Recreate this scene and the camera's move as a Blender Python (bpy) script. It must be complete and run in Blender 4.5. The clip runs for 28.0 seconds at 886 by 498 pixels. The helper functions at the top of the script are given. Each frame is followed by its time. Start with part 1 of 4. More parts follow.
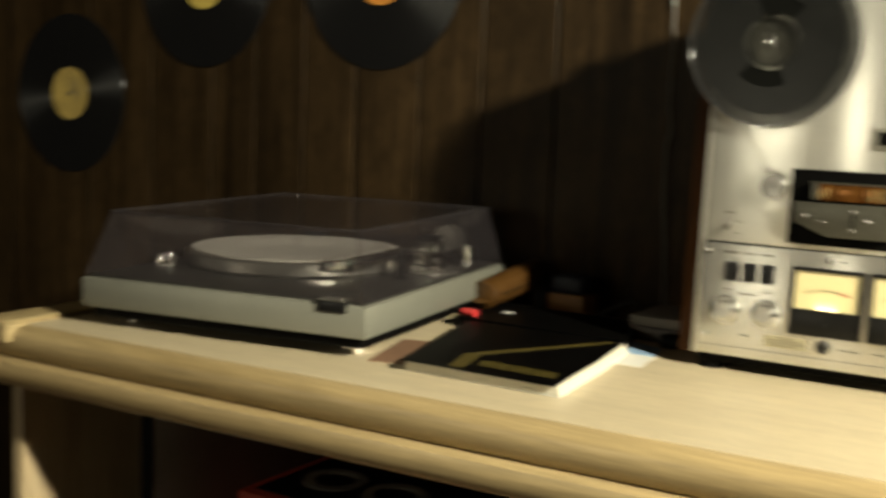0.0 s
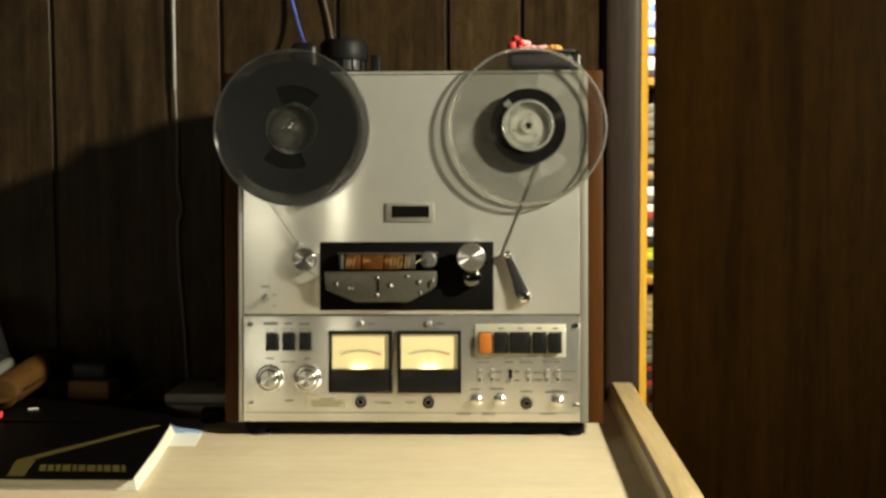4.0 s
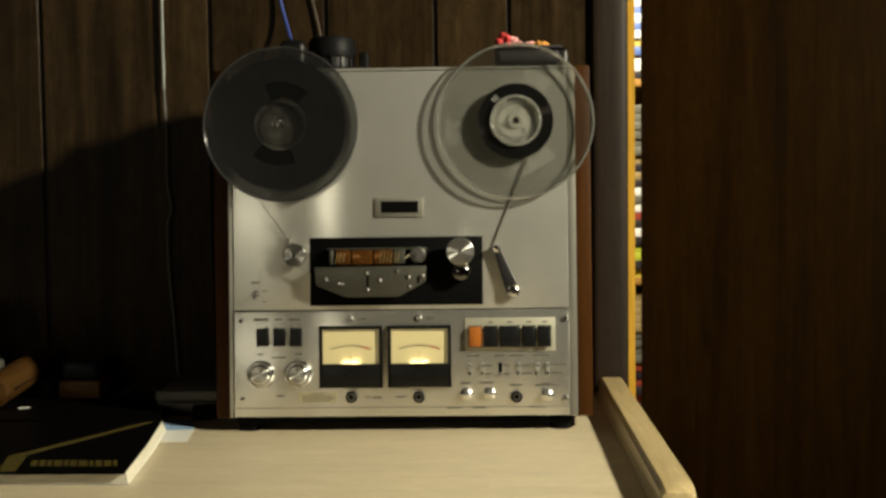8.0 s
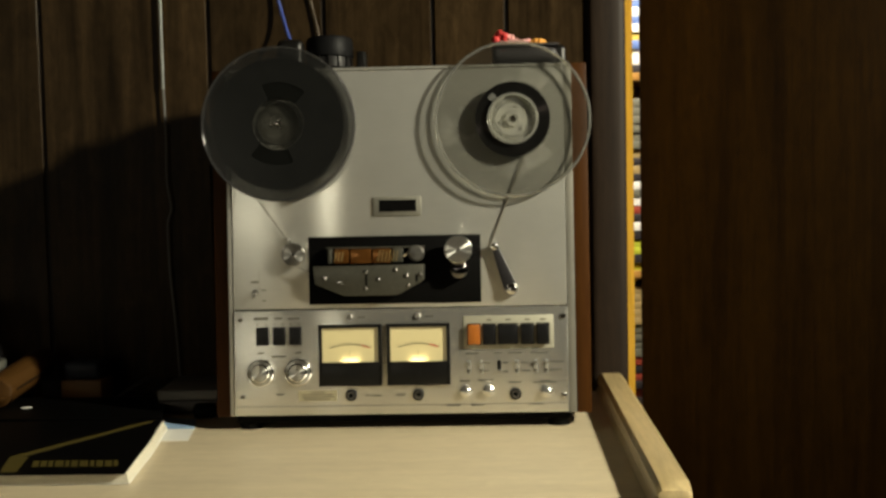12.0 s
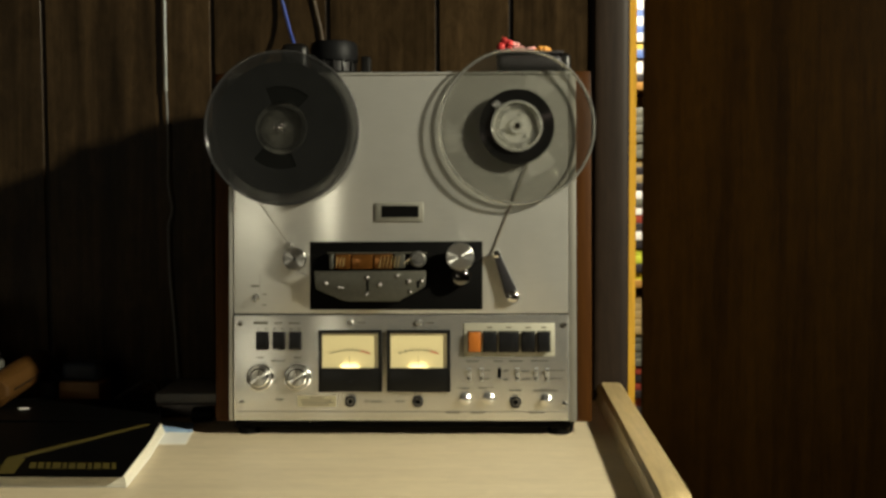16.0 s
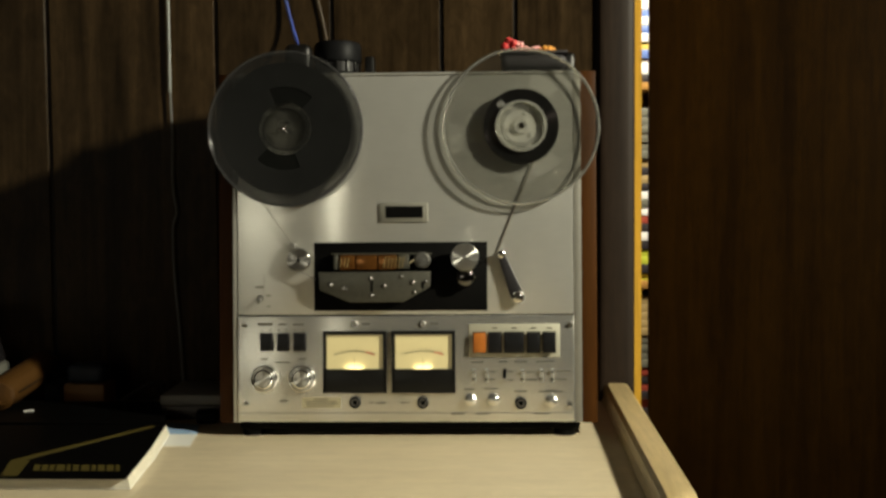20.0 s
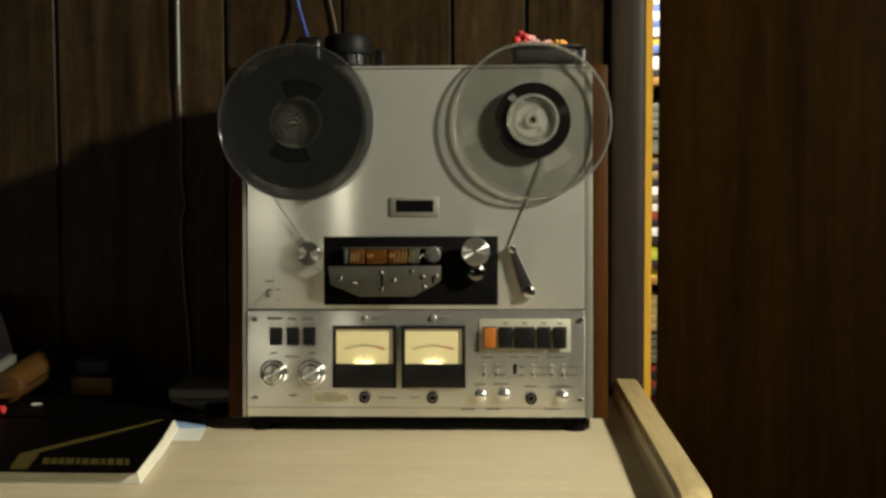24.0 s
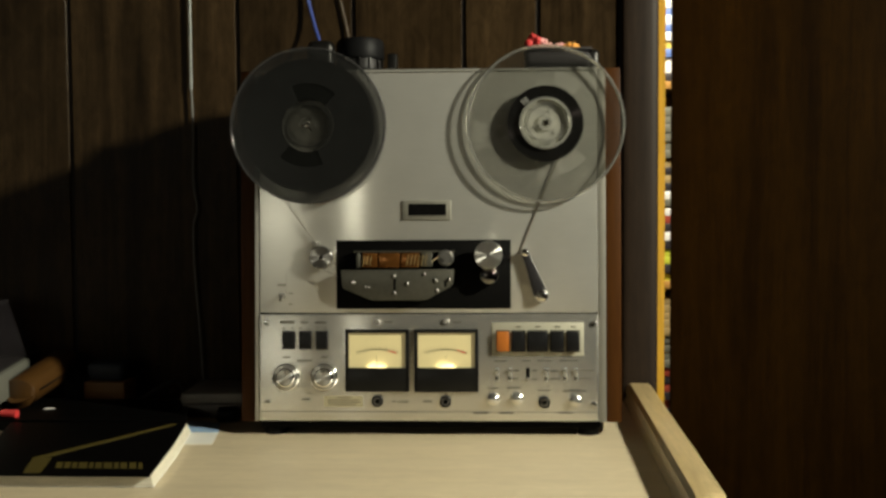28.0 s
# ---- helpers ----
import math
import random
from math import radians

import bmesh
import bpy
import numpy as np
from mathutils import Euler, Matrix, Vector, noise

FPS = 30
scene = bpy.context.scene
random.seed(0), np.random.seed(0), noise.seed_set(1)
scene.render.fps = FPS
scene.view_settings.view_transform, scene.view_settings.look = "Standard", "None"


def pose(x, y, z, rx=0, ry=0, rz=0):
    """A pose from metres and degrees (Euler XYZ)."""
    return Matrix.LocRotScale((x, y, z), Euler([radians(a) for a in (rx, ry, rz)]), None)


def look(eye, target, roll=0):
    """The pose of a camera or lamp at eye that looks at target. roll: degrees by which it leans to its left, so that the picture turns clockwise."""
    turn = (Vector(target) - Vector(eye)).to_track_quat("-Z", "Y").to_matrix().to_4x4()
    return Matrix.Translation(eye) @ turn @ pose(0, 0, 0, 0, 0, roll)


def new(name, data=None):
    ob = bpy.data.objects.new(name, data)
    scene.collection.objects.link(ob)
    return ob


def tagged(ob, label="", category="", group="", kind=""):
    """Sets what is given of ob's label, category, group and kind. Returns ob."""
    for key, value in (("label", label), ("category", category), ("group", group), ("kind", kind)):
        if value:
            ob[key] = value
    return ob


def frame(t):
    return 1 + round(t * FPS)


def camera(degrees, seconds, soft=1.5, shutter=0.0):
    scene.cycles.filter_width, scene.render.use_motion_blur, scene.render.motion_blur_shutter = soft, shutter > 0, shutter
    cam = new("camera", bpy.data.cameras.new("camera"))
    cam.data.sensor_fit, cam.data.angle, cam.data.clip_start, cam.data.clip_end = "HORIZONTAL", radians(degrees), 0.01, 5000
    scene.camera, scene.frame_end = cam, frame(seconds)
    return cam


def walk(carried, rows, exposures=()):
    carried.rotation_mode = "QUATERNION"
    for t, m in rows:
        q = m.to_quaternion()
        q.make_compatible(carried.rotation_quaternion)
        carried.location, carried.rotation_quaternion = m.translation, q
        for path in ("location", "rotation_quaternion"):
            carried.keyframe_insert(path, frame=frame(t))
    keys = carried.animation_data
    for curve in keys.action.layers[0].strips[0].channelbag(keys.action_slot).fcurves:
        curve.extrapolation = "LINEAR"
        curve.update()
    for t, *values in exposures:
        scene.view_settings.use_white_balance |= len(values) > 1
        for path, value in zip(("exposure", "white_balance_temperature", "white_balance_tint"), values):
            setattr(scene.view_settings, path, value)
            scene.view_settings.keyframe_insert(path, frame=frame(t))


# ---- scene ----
T = 0.74          # height of the desk top over the floor
cam = camera(42.62, 28.0, soft=2.9, shutter=0.7)
# seconds; x, y, height over the desk top; pitch, roll, yaw
PATH = [
    (0, 0.2295, -1.2226, 0.2786, -6.99, -2.10, 32.54),
    (0.3, 0.2298, -1.2320, 0.2658, -6.28, -1.16, 27.60),
    (0.4, 0.2295, -1.2349, 0.2653, -6.17, -1.53, 26.74),
    (0.5, 0.2305, -1.2387, 0.2662, -6.00, -1.33, 25.88),
    (0.6, 0.2287, -1.2334, 0.2666, -5.58, -1.26, 25.09),
    (0.9, 0.2066, -1.2181, 0.2787, -4.64, -1.65, 21.95),
    (1, 0.2016, -1.2183, 0.2781, -4.07, -1.35, 21.12),
    (1.1, 0.1910, -1.2137, 0.2828, -3.50, -1.32, 19.87),
    (1.2, 0.1795, -1.2151, 0.2871, -3.76, -1.22, 18.76),
    (1.5, 0.1553, -1.2062, 0.3357, -4.20, 1.07, 12.05),
    (1.7, 0.1373, -1.2163, 0.3615, -4.70, 0.07, 8.80),
    (1.9, 0.1271, -1.2345, 0.3690, -4.72, 1.00, 6.63),
    (2, 0.1223, -1.2470, 0.3719, -4.42, 0.72, 5.46),
    (2.1, 0.1195, -1.2567, 0.3756, -4.95, 0.81, 3.61),
    (2.2, 0.1149, -1.2639, 0.3695, -4.87, 0.63, 2.95),
    (2.5, 0.0926, -1.3222, 0.3276, -3.31, 1.74, 1.84),
    (3, 0.0826, -1.3349, 0.3143, -2.77, 1.94, 1.48),
    (3.5, 0.0998, -1.3113, 0.3116, -3.71, 0.27, 2.89),
    (5.5, 0.1047, -1.3215, 0.3043, -3.82, 0.54, 2.55),
    (6, 0.1039, -1.3195, 0.3030, -3.85, 0.58, 2.36),
    (6.5, 0.1034, -1.3182, 0.3021, -3.90, 0.53, 2.56),
    (7, 0.1045, -1.3168, 0.3019, -3.85, 0.67, 2.65),
    (7.5, 0.1050, -1.3175, 0.2996, -3.65, 0.77, 2.41),
    (8, 0.1038, -1.3211, 0.2926, -3.32, 0.72, 2.33),
    (8.5, 0.1042, -1.3200, 0.2988, -3.50, 0.81, 2.49),
    (9, 0.1048, -1.3232, 0.3008, -3.57, 0.72, 2.47),
    (9.5, 0.1051, -1.3220, 0.3010, -3.71, 0.72, 2.62),
    (10, 0.1061, -1.3230, 0.3021, -3.76, 0.75, 2.57),
    (10.5, 0.1079, -1.3241, 0.3015, -3.73, 0.84, 2.58),
    (11, 0.1098, -1.3254, 0.3014, -3.71, 0.92, 2.59),
    (11.5, 0.1125, -1.3251, 0.3008, -3.72, 1.05, 2.65),
    (12, 0.1139, -1.3248, 0.2998, -3.71, 1.16, 2.63),
    (12.5, 0.1131, -1.3251, 0.3012, -3.31, 1.40, 2.65),
    (14.5, 0.1059, -1.3216, 0.3001, -3.53, 0.33, 2.36),
    (15, 0.1056, -1.3202, 0.3017, -3.62, 0.30, 2.50),
    (15.5, 0.1062, -1.3211, 0.3009, -3.42, 0.24, 2.44),
    (16, 0.1071, -1.3213, 0.3005, -3.41, 0.25, 2.50),
    (16.5, 0.1069, -1.3204, 0.2995, -3.61, 0.26, 2.56),
    (17, 0.1057, -1.3167, 0.3001, -3.70, 0.16, 2.41),
    (17.5, 0.1047, -1.3164, 0.3007, -3.53, 0.18, 2.19),
    (18, 0.1046, -1.3159, 0.3012, -3.41, 0.12, 2.53),
    (18.5, 0.1063, -1.3197, 0.3021, -3.16, 0.16, 2.47),
    (19, 0.1085, -1.3219, 0.3019, -3.20, 0.33, 2.44),
    (19.5, 0.1098, -1.3195, 0.3004, -3.29, 0.34, 2.53),
    (20, 0.1105, -1.3164, 0.2983, -3.30, 0.48, 2.87),
    (20.5, 0.1121, -1.3152, 0.2975, -3.34, 0.45, 2.65),
    (21, 0.1119, -1.3140, 0.2976, -3.35, 0.48, 2.79),
    (21.5, 0.1090, -1.3142, 0.2989, -3.35, 0.30, 2.80),
    (23.5, 0.1007, -1.3159, 0.2978, -3.24, 0.29, 3.09),
    (24, 0.1005, -1.3106, 0.2973, -3.55, 0.23, 3.00),
    (24.5, 0.0989, -1.3075, 0.2974, -3.43, -0.05, 2.96),
    (25, 0.0994, -1.3082, 0.2987, -3.40, 0.10, 3.14),
    (25.5, 0.1022, -1.3089, 0.2972, -3.39, -0.08, 2.97),
    (26, 0.1026, -1.3105, 0.2957, -3.12, 0.05, 3.26),
    (26.5, 0.1022, -1.3072, 0.2950, -3.25, 0.14, 3.35),
    (27, 0.1008, -1.3055, 0.2947, -3.22, 0.28, 3.42),
    (27.5, 0.0988, -1.3056, 0.2947, -3.20, 0.28, 3.45),
    (28, 0.0976, -1.3082, 0.2944, -3.25, 0.37, 3.51),
]
walk(cam, [(t, pose(x, y, z + T, 90 + pitch, roll, yaw)) for t, x, y, z, pitch, roll, yaw in PATH],
     exposures=[(0.0, 0.90, 6750, 10), (1.0, 0.84, 6350, 10), (2.0, 0.98, 6450, 10), (3.0, 0.92, 6550, 10), (3.5, 0.80, 6600, 10), (5.5, 0.34, 6620, 10), (6.5, 0.18, 6650, 10),
                (8.0, 0.05, 6650, 10), (12.0, 0.03, 6600, 10), (18.0, 0.02, 6500, 10), (24.0, 0.0, 6350, 10), (28.0, 0.0, 6340, 10)])

# ---- light ----
world = bpy.data.worlds.new("world")
scene.world = world
world.use_nodes = True
world.node_tree.nodes["Background"].inputs[0].default_value = (0.9, 0.75, 0.55, 1)
world.node_tree.nodes["Background"].inputs[1].default_value = 0.0


def lamp(name, place, watts, colour, radius):
    data = bpy.data.lights.new(name, "POINT")
    data.energy, data.color, data.shadow_soft_size = watts, colour, radius
    ob = new(name, data)
    ob.location = place
    return ob


WARM = (1.0, 0.95, 0.73)
# a shaded lamp to the right of the desk throws the deck's shadow on the panelling; one lamp far behind the camera
data = bpy.data.lights.new("desk_lamp", "SPOT")
data.energy, data.color, data.shadow_soft_size, data.spot_size, data.spot_blend = 272, WARM, 0.055, radians(84), 1.0
new("desk_lamp", data).matrix_world = look((1.59, -0.865, T + 1.085), (-0.62, 0.11, T + 0.04))
lamp("rear_unseen_light", (-2.05, -7.0, T + 1.20), 29, WARM, 0.10)
# wide unseen fill, added to brighten the panel's left and the desk's front
lamp("rear_unseen_light", (-3.85, -6.6, T + 0.95), 48, WARM, 0.65)
lamp("next_room_lamp", (0.9, 0.75, T + 1.45), 220, (1.0, 0.92, 0.74), 0.10)


# ---- materials ----
def nodes_of(name):
    m = bpy.data.materials.new(name)
    m.use_nodes = True
    nt = m.node_tree
    return m, nt, nt.nodes["Principled BSDF"]


def coords(nt, stretch):
    tc = nt.nodes.new("ShaderNodeTexCoord")
    mp = nt.nodes.new("ShaderNodeMapping")
    mp.inputs["Scale"].default_value = stretch
    nt.links.new(tc.outputs["Object"], mp.inputs["Vector"])
    return mp.outputs["Vector"]


def noisy(nt, vec, scale, detail=4, rough=0.6, distort=0.0):
    n = nt.nodes.new("ShaderNodeTexNoise")
    n.inputs["Scale"].default_value = scale
    n.inputs["Detail"].default_value = detail
    n.inputs["Roughness"].default_value = rough
    n.inputs["Distortion"].default_value = distort
    nt.links.new(vec, n.inputs["Vector"])
    return n.outputs["Fac"]


def ramp(nt, fac, stops):
    r = nt.nodes.new("ShaderNodeValToRGB")
    e = r.color_ramp.elements
    e[0].position, e[0].color = stops[0][0], (*stops[0][1], 1)
    e[1].position, e[1].color = stops[-1][0], (*stops[-1][1], 1)
    for at, col in stops[1:-1]:
        n = e.new(at)
        n.color = (*col, 1)
    nt.links.new(fac, r.inputs["Fac"])
    return r.outputs["Color"]


def mixed(nt, a, b, fac, mode="MULTIPLY"):
    m = nt.nodes.new("ShaderNodeMix")
    m.data_type, m.blend_type = "RGBA", mode
    m.inputs["Factor"].default_value = fac
    nt.links.new(a, m.inputs["A"])
    nt.links.new(b, m.inputs["B"])
    return m.outputs["Result"]


def bump(nt, p, height, strength, distance=0.001):
    b = nt.nodes.new("ShaderNodeBump")
    b.inputs["Strength"].default_value = strength
    b.inputs["Distance"].default_value = distance
    nt.links.new(height, b.inputs["Height"])
    nt.links.new(b.outputs["Normal"], p.inputs["Normal"])


def grey(v):
    return (v, v, v)


def shade(c, k):
    return tuple(min(1.0, a * k) for a in c)


def plain(name, col, rough=0.5, metal=0.0, vary=0.18, scale=60, bumpy=0.06, aniso=0.0, gloss=0.5):
    """Paint, plastic, paper or metal with slight mottling at two sizes."""
    m, nt, p = nodes_of(name)
    v = coords(nt, (1, 1, 1))
    fine, wide = noisy(nt, v, scale * 6), noisy(nt, v, scale * 0.35)
    c = ramp(nt, fine, [(0.3, shade(col, 1 - vary * 0.6)), (0.7, shade(col, 1 + vary * 0.4))])
    d = ramp(nt, wide, [(0.3, grey(1 - vary)), (0.7, grey(1.0))])
    nt.links.new(mixed(nt, c, d, 1.0), p.inputs["Base Color"])
    p.inputs["Roughness"].default_value = rough
    p.inputs["Metallic"].default_value = metal
    p.inputs["Specular IOR Level"].default_value = gloss
    p.inputs["Anisotropic"].default_value = aniso
    if bumpy:
        bump(nt, p, fine, bumpy)
    return m


def wood(name, dark, light, along="z", rough=0.45, grain=1.0, bumpy=0.15, tone=0.25, coat=0.0, gloss=0.4, mottle=0.0, fibre=0.75):
    """Grain runs along one axis; each piece has its own tone."""
    m, nt, p = nodes_of(name)
    s = {"x": (0.05, 1, 1), "y": (1, 0.05, 1), "z": (1, 1, 0.05)}[along]
    info = nt.nodes.new("ShaderNodeObjectInfo")
    v0 = coords(nt, s)
    shift = nt.nodes.new("ShaderNodeVectorMath")
    shift.operation = "MULTIPLY_ADD"
    comb = nt.nodes.new("ShaderNodeCombineXYZ")
    for k in range(3):
        nt.links.new(info.outputs["Random"], comb.inputs[k])
    nt.links.new(comb.outputs["Vector"], shift.inputs[0])
    shift.inputs[1].default_value = (7.3, 7.3, 7.3)
    nt.links.new(v0, shift.inputs[2])
    v = shift.outputs["Vector"]
    fine = noisy(nt, v, 260 * grain, 5, 0.7)
    wide = noisy(nt, v, 34 * grain, 5, 0.6, 0.6)
    c = ramp(nt, wide, [(0.28, dark), (0.5, tuple((a + b) / 2 for a, b in zip(dark, light))), (0.72, light)])
    f = ramp(nt, fine, [(0.32, grey(0.62)), (0.62, grey(1.0))])
    c = mixed(nt, c, f, fibre)
    if mottle:
        q = coords(nt, {"x": (0.5, 1, 1), "y": (1, 0.5, 1), "z": (1, 1, 0.5)}[along])
        spots = ramp(nt, noisy(nt, q, 55, 6, 0.7, 0.8), [(0.32, grey(0.45)), (0.66, grey(1.0))])
        patches = ramp(nt, noisy(nt, q, 7, 3, 0.5, 0.5), [(0.3, grey(0.70)), (0.7, grey(1.0))])
        c = mixed(nt, mixed(nt, c, spots, mottle), patches, mottle)
    t = ramp(nt, info.outputs["Random"], [(0.0, grey(1 - tone)), (1.0, grey(1.0))])
    nt.links.new(mixed(nt, c, t, 1.0), p.inputs["Base Color"])
    p.inputs["Roughness"].default_value = rough
    p.inputs["Specular IOR Level"].default_value = gloss
    p.inputs["Coat Weight"].default_value = coat
    p.inputs["Coat Roughness"].default_value = 0.25
    bump(nt, p, fine, bumpy)
    return m


def brushed(name, col, rough, metal, along=(1, 1, 45), aniso=0.6, turn=0.0):
    """Metal brushed along x: fine lines, a broad highlight across them."""
    m, nt, p = nodes_of(name)
    v = coords(nt, along)
    fine = noisy(nt, v, 30, 6, 0.75)
    v2 = coords(nt, (1, 1, 1))
    wide = noisy(nt, v2, 14, 3)
    c = ramp(nt, fine, [(0.3, shade(col, 0.93)), (0.7, shade(col, 1.03))])
    d = ramp(nt, wide, [(0.3, grey(0.90)), (0.72, grey(1.0))])
    nt.links.new(mixed(nt, c, d, 1.0), p.inputs["Base Color"])
    r = ramp(nt, fine, [(0.3, grey(rough * 0.9)), (0.7, grey(rough * 1.1))])
    nt.links.new(r, p.inputs["Roughness"])
    p.inputs["Metallic"].default_value = metal
    p.inputs["Anisotropic"].default_value = aniso
    p.inputs["Anisotropic Rotation"].default_value = turn
    tan = nt.nodes.new("ShaderNodeCombineXYZ")
    tan.inputs[2].default_value = 1.0
    nt.links.new(tan.outputs["Vector"], p.inputs["Tangent"])
    bump(nt, p, fine, 0.02)
    return m


def turned(name, col, rough):
    """Metal turned on a lathe: rings round the part's own axis, highlights as wedges."""
    m, nt, p = nodes_of(name)
    v = coords(nt, (1, 1, 1))
    nt.links.new(ramp(nt, noisy(nt, v, 300), [(0.3, shade(col, 0.88)), (0.7, col)]), p.inputs["Base Color"])
    p.inputs["Roughness"].default_value = rough
    p.inputs["Metallic"].default_value = 0.92
    p.inputs["Anisotropic"].default_value = 1.0
    p.inputs["Anisotropic Rotation"].default_value = 0.25
    tan = nt.nodes.new("ShaderNodeTangent")
    tan.direction_type, tan.axis = "RADIAL", "Y"
    nt.links.new(tan.outputs["Tangent"], p.inputs["Tangent"])
    return m


def clear(name, tint, amount, rough=0.08, body=(0.8, 0.8, 0.75), wavy=0.0, shine=0.04):
    """Thin clear plastic: lets most light straight through, with a little haze and a gloss that grows at grazing angles."""
    m, nt, p = nodes_of(name)
    nt.nodes.remove(p)
    out = nt.nodes["Material Output"]
    tr = nt.nodes.new("ShaderNodeBsdfTransparent")
    tr.inputs["Color"].default_value = (*tint, 1)
    haze = nt.nodes.new("ShaderNodeBsdfDiffuse")
    v = coords(nt, (1, 1, 1))
    nt.links.new(ramp(nt, noisy(nt, v, 40), [(0.3, shade(body, 0.75)), (0.7, body)]), haze.inputs["Color"])
    gloss = nt.nodes.new("ShaderNodeBsdfGlossy")
    gloss.inputs["Roughness"].default_value = rough
    edge = nt.nodes.new("ShaderNodeLayerWeight")
    edge.inputs["Blend"].default_value = 0.5
    steep = nt.nodes.new("ShaderNodeMath")
    steep.operation = "POWER"
    steep.inputs[1].default_value = 4.0
    nt.links.new(edge.outputs["Facing"], steep.inputs[0])
    fres = nt.nodes.new("ShaderNodeMath")
    fres.operation = "MULTIPLY_ADD"
    fres.inputs[1].default_value = 0.6
    fres.inputs[2].default_value = shine
    nt.links.new(steep.outputs[0], fres.inputs[0])
    if wavy:
        b = nt.nodes.new("ShaderNodeBump")
        b.inputs["Strength"].default_value = wavy
        b.inputs["Distance"].default_value = 0.002
        nt.links.new(noisy(nt, v, 38, 2), b.inputs["Height"])
        nt.links.new(b.outputs["Normal"], gloss.inputs["Normal"])
    mix = nt.nodes.new("ShaderNodeMixShader")
    mix.inputs["Fac"].default_value = amount
    nt.links.new(tr.outputs[0], mix.inputs[1])
    nt.links.new(haze.outputs[0], mix.inputs[2])
    top = nt.nodes.new("ShaderNodeMixShader")
    nt.links.new(fres.outputs[0], top.inputs["Fac"])
    nt.links.new(mix.outputs[0], top.inputs[1])
    nt.links.new(gloss.outputs[0], top.inputs[2])
    nt.links.new(top.outputs[0], out.inputs["Surface"])
    return m


def lit(name, col, strength):
    m, _, p = nodes_of(name)
    p.inputs["Base Color"].default_value = (*col, 1)
    p.inputs["Roughness"].default_value = 0.6
    p.inputs["Emission Color"].default_value = (*col, 1)
    p.inputs["Emission Strength"].default_value = strength
    return m


M_PANELLING = wood("panelling", (0.0150, 0.0090, 0.0040), (0.082, 0.0500, 0.0222), "z", 0.36, 0.8, 0.10, 0.35, gloss=0.06, mottle=0.8)
M_GROOVE = plain("groove", (0.012, 0.008, 0.005), 0.8)
M_DESK = wood("desk_laminate", (0.64, 0.535, 0.360), (0.715, 0.610, 0.420), "x", 0.38, 0.40, 0.04, 0.04, mottle=0.22, fibre=0.22)
M_NOSING = wood("desk_nosing", (0.35, 0.25, 0.115), (0.54, 0.41, 0.215), "x", 0.38, 0.7, 0.10, 0.10, 0.2)
M_RAIL = wood("desk_rail", (0.48, 0.355, 0.165), (0.64, 0.50, 0.270), "y", 0.35, 0.7, 0.10, 0.08, 0.2, mottle=0.30)
M_DESKSIDE = wood("desk_side", (0.40, 0.30, 0.17), (0.58, 0.46, 0.29), "z", 0.45, 0.7, 0.08, 0.08)
M_CASING = wood("casing", (0.0190, 0.0112, 0.0064), (0.035, 0.0215, 0.0130), "z", 0.55, 1.2, 0.10, 0.1, gloss=0.20, mottle=0.35)
M_JAMB = wood("jamb", (0.55, 0.28, 0.02), (0.74, 0.42, 0.05), "z", 0.35, 1.0, 0.08, 0.1, 0.3)
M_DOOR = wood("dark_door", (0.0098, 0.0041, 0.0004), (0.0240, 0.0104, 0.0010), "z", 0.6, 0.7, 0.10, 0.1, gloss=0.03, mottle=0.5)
M_CHEEK = wood("walnut", (0.038, 0.0125, 0.0025), (0.082, 0.0300, 0.0055), "z", 0.5, 1.0, 0.08, 0.15, gloss=0.10)
M_CARPET = plain("carpet", (0.12, 0.08, 0.05), 0.95, 0, 0.4, 30, 0.5)
M_CEILING = plain("ceiling_tile", (0.12, 0.10, 0.075), 0.9, 0, 0.2, 20, 0.3)
M_PAINT = plain("painted_wall", (0.14, 0.11, 0.07), 0.8, 0, 0.12, 8, 0.1)
M_ALU = brushed("brushed_aluminium", (0.85, 0.835, 0.77), 0.23, 0.73, aniso=0.98)
M_ALU_LOW = brushed("brushed_aluminium_pale", (0.745, 0.73, 0.68), 0.25, 0.84, aniso=0.97)
M_EDGE = plain("aluminium_edge", (0.50, 0.48, 0.43), 0.45, 0.7, 0.1)
M_STRIP = plain("edge_strip_metal", (0.22, 0.21, 0.18), 0.6, 0.4, 0.12)
M_SPUN = turned("spun_aluminium", (0.72, 0.705, 0.66), 0.30)
M_SPUNDARK = turned("spun_dark_aluminium", (0.36, 0.35, 0.33), 0.24)
M_CHROME = plain("chrome", (0.82, 0.81, 0.79), 0.08, 1.0, 0.1, 40, 0)
M_SATIN = plain("satin_chrome", (0.80, 0.79, 0.75), 0.20, 0.90, 0.1, 40, 0)
M_SCREW = plain("nickel_screw", (0.15, 0.145, 0.135), 0.42, 1.0, 0.1, 40, 0)
M_STEEL = plain("dull_steel", (0.30, 0.29, 0.27), 0.40, 0.9, 0.25)
M_GUN = plain("head_cover", (0.092, 0.088, 0.070), 0.42, 0.5, 0.2, 40, 0.05)
M_BLACK = plain("black_plastic", (0.007, 0.0065, 0.006), 0.35, 0, 0.3, gloss=0.25)
M_BLACKMATT = plain("black_matt", (0.003, 0.0028, 0.0026), 0.6, 0, 0.3, gloss=0.06)
M_BUTTON = plain("button_black", (0.009, 0.0088, 0.0095), 0.35, 0, 0.3, gloss=0.25)
M_ORANGE = plain("button_orange", (0.40, 0.120, 0.014), 0.40, 0, 0.15)
M_PLATE = plain("button_plate", (0.44, 0.42, 0.33), 0.45, 0.2, 0.08)
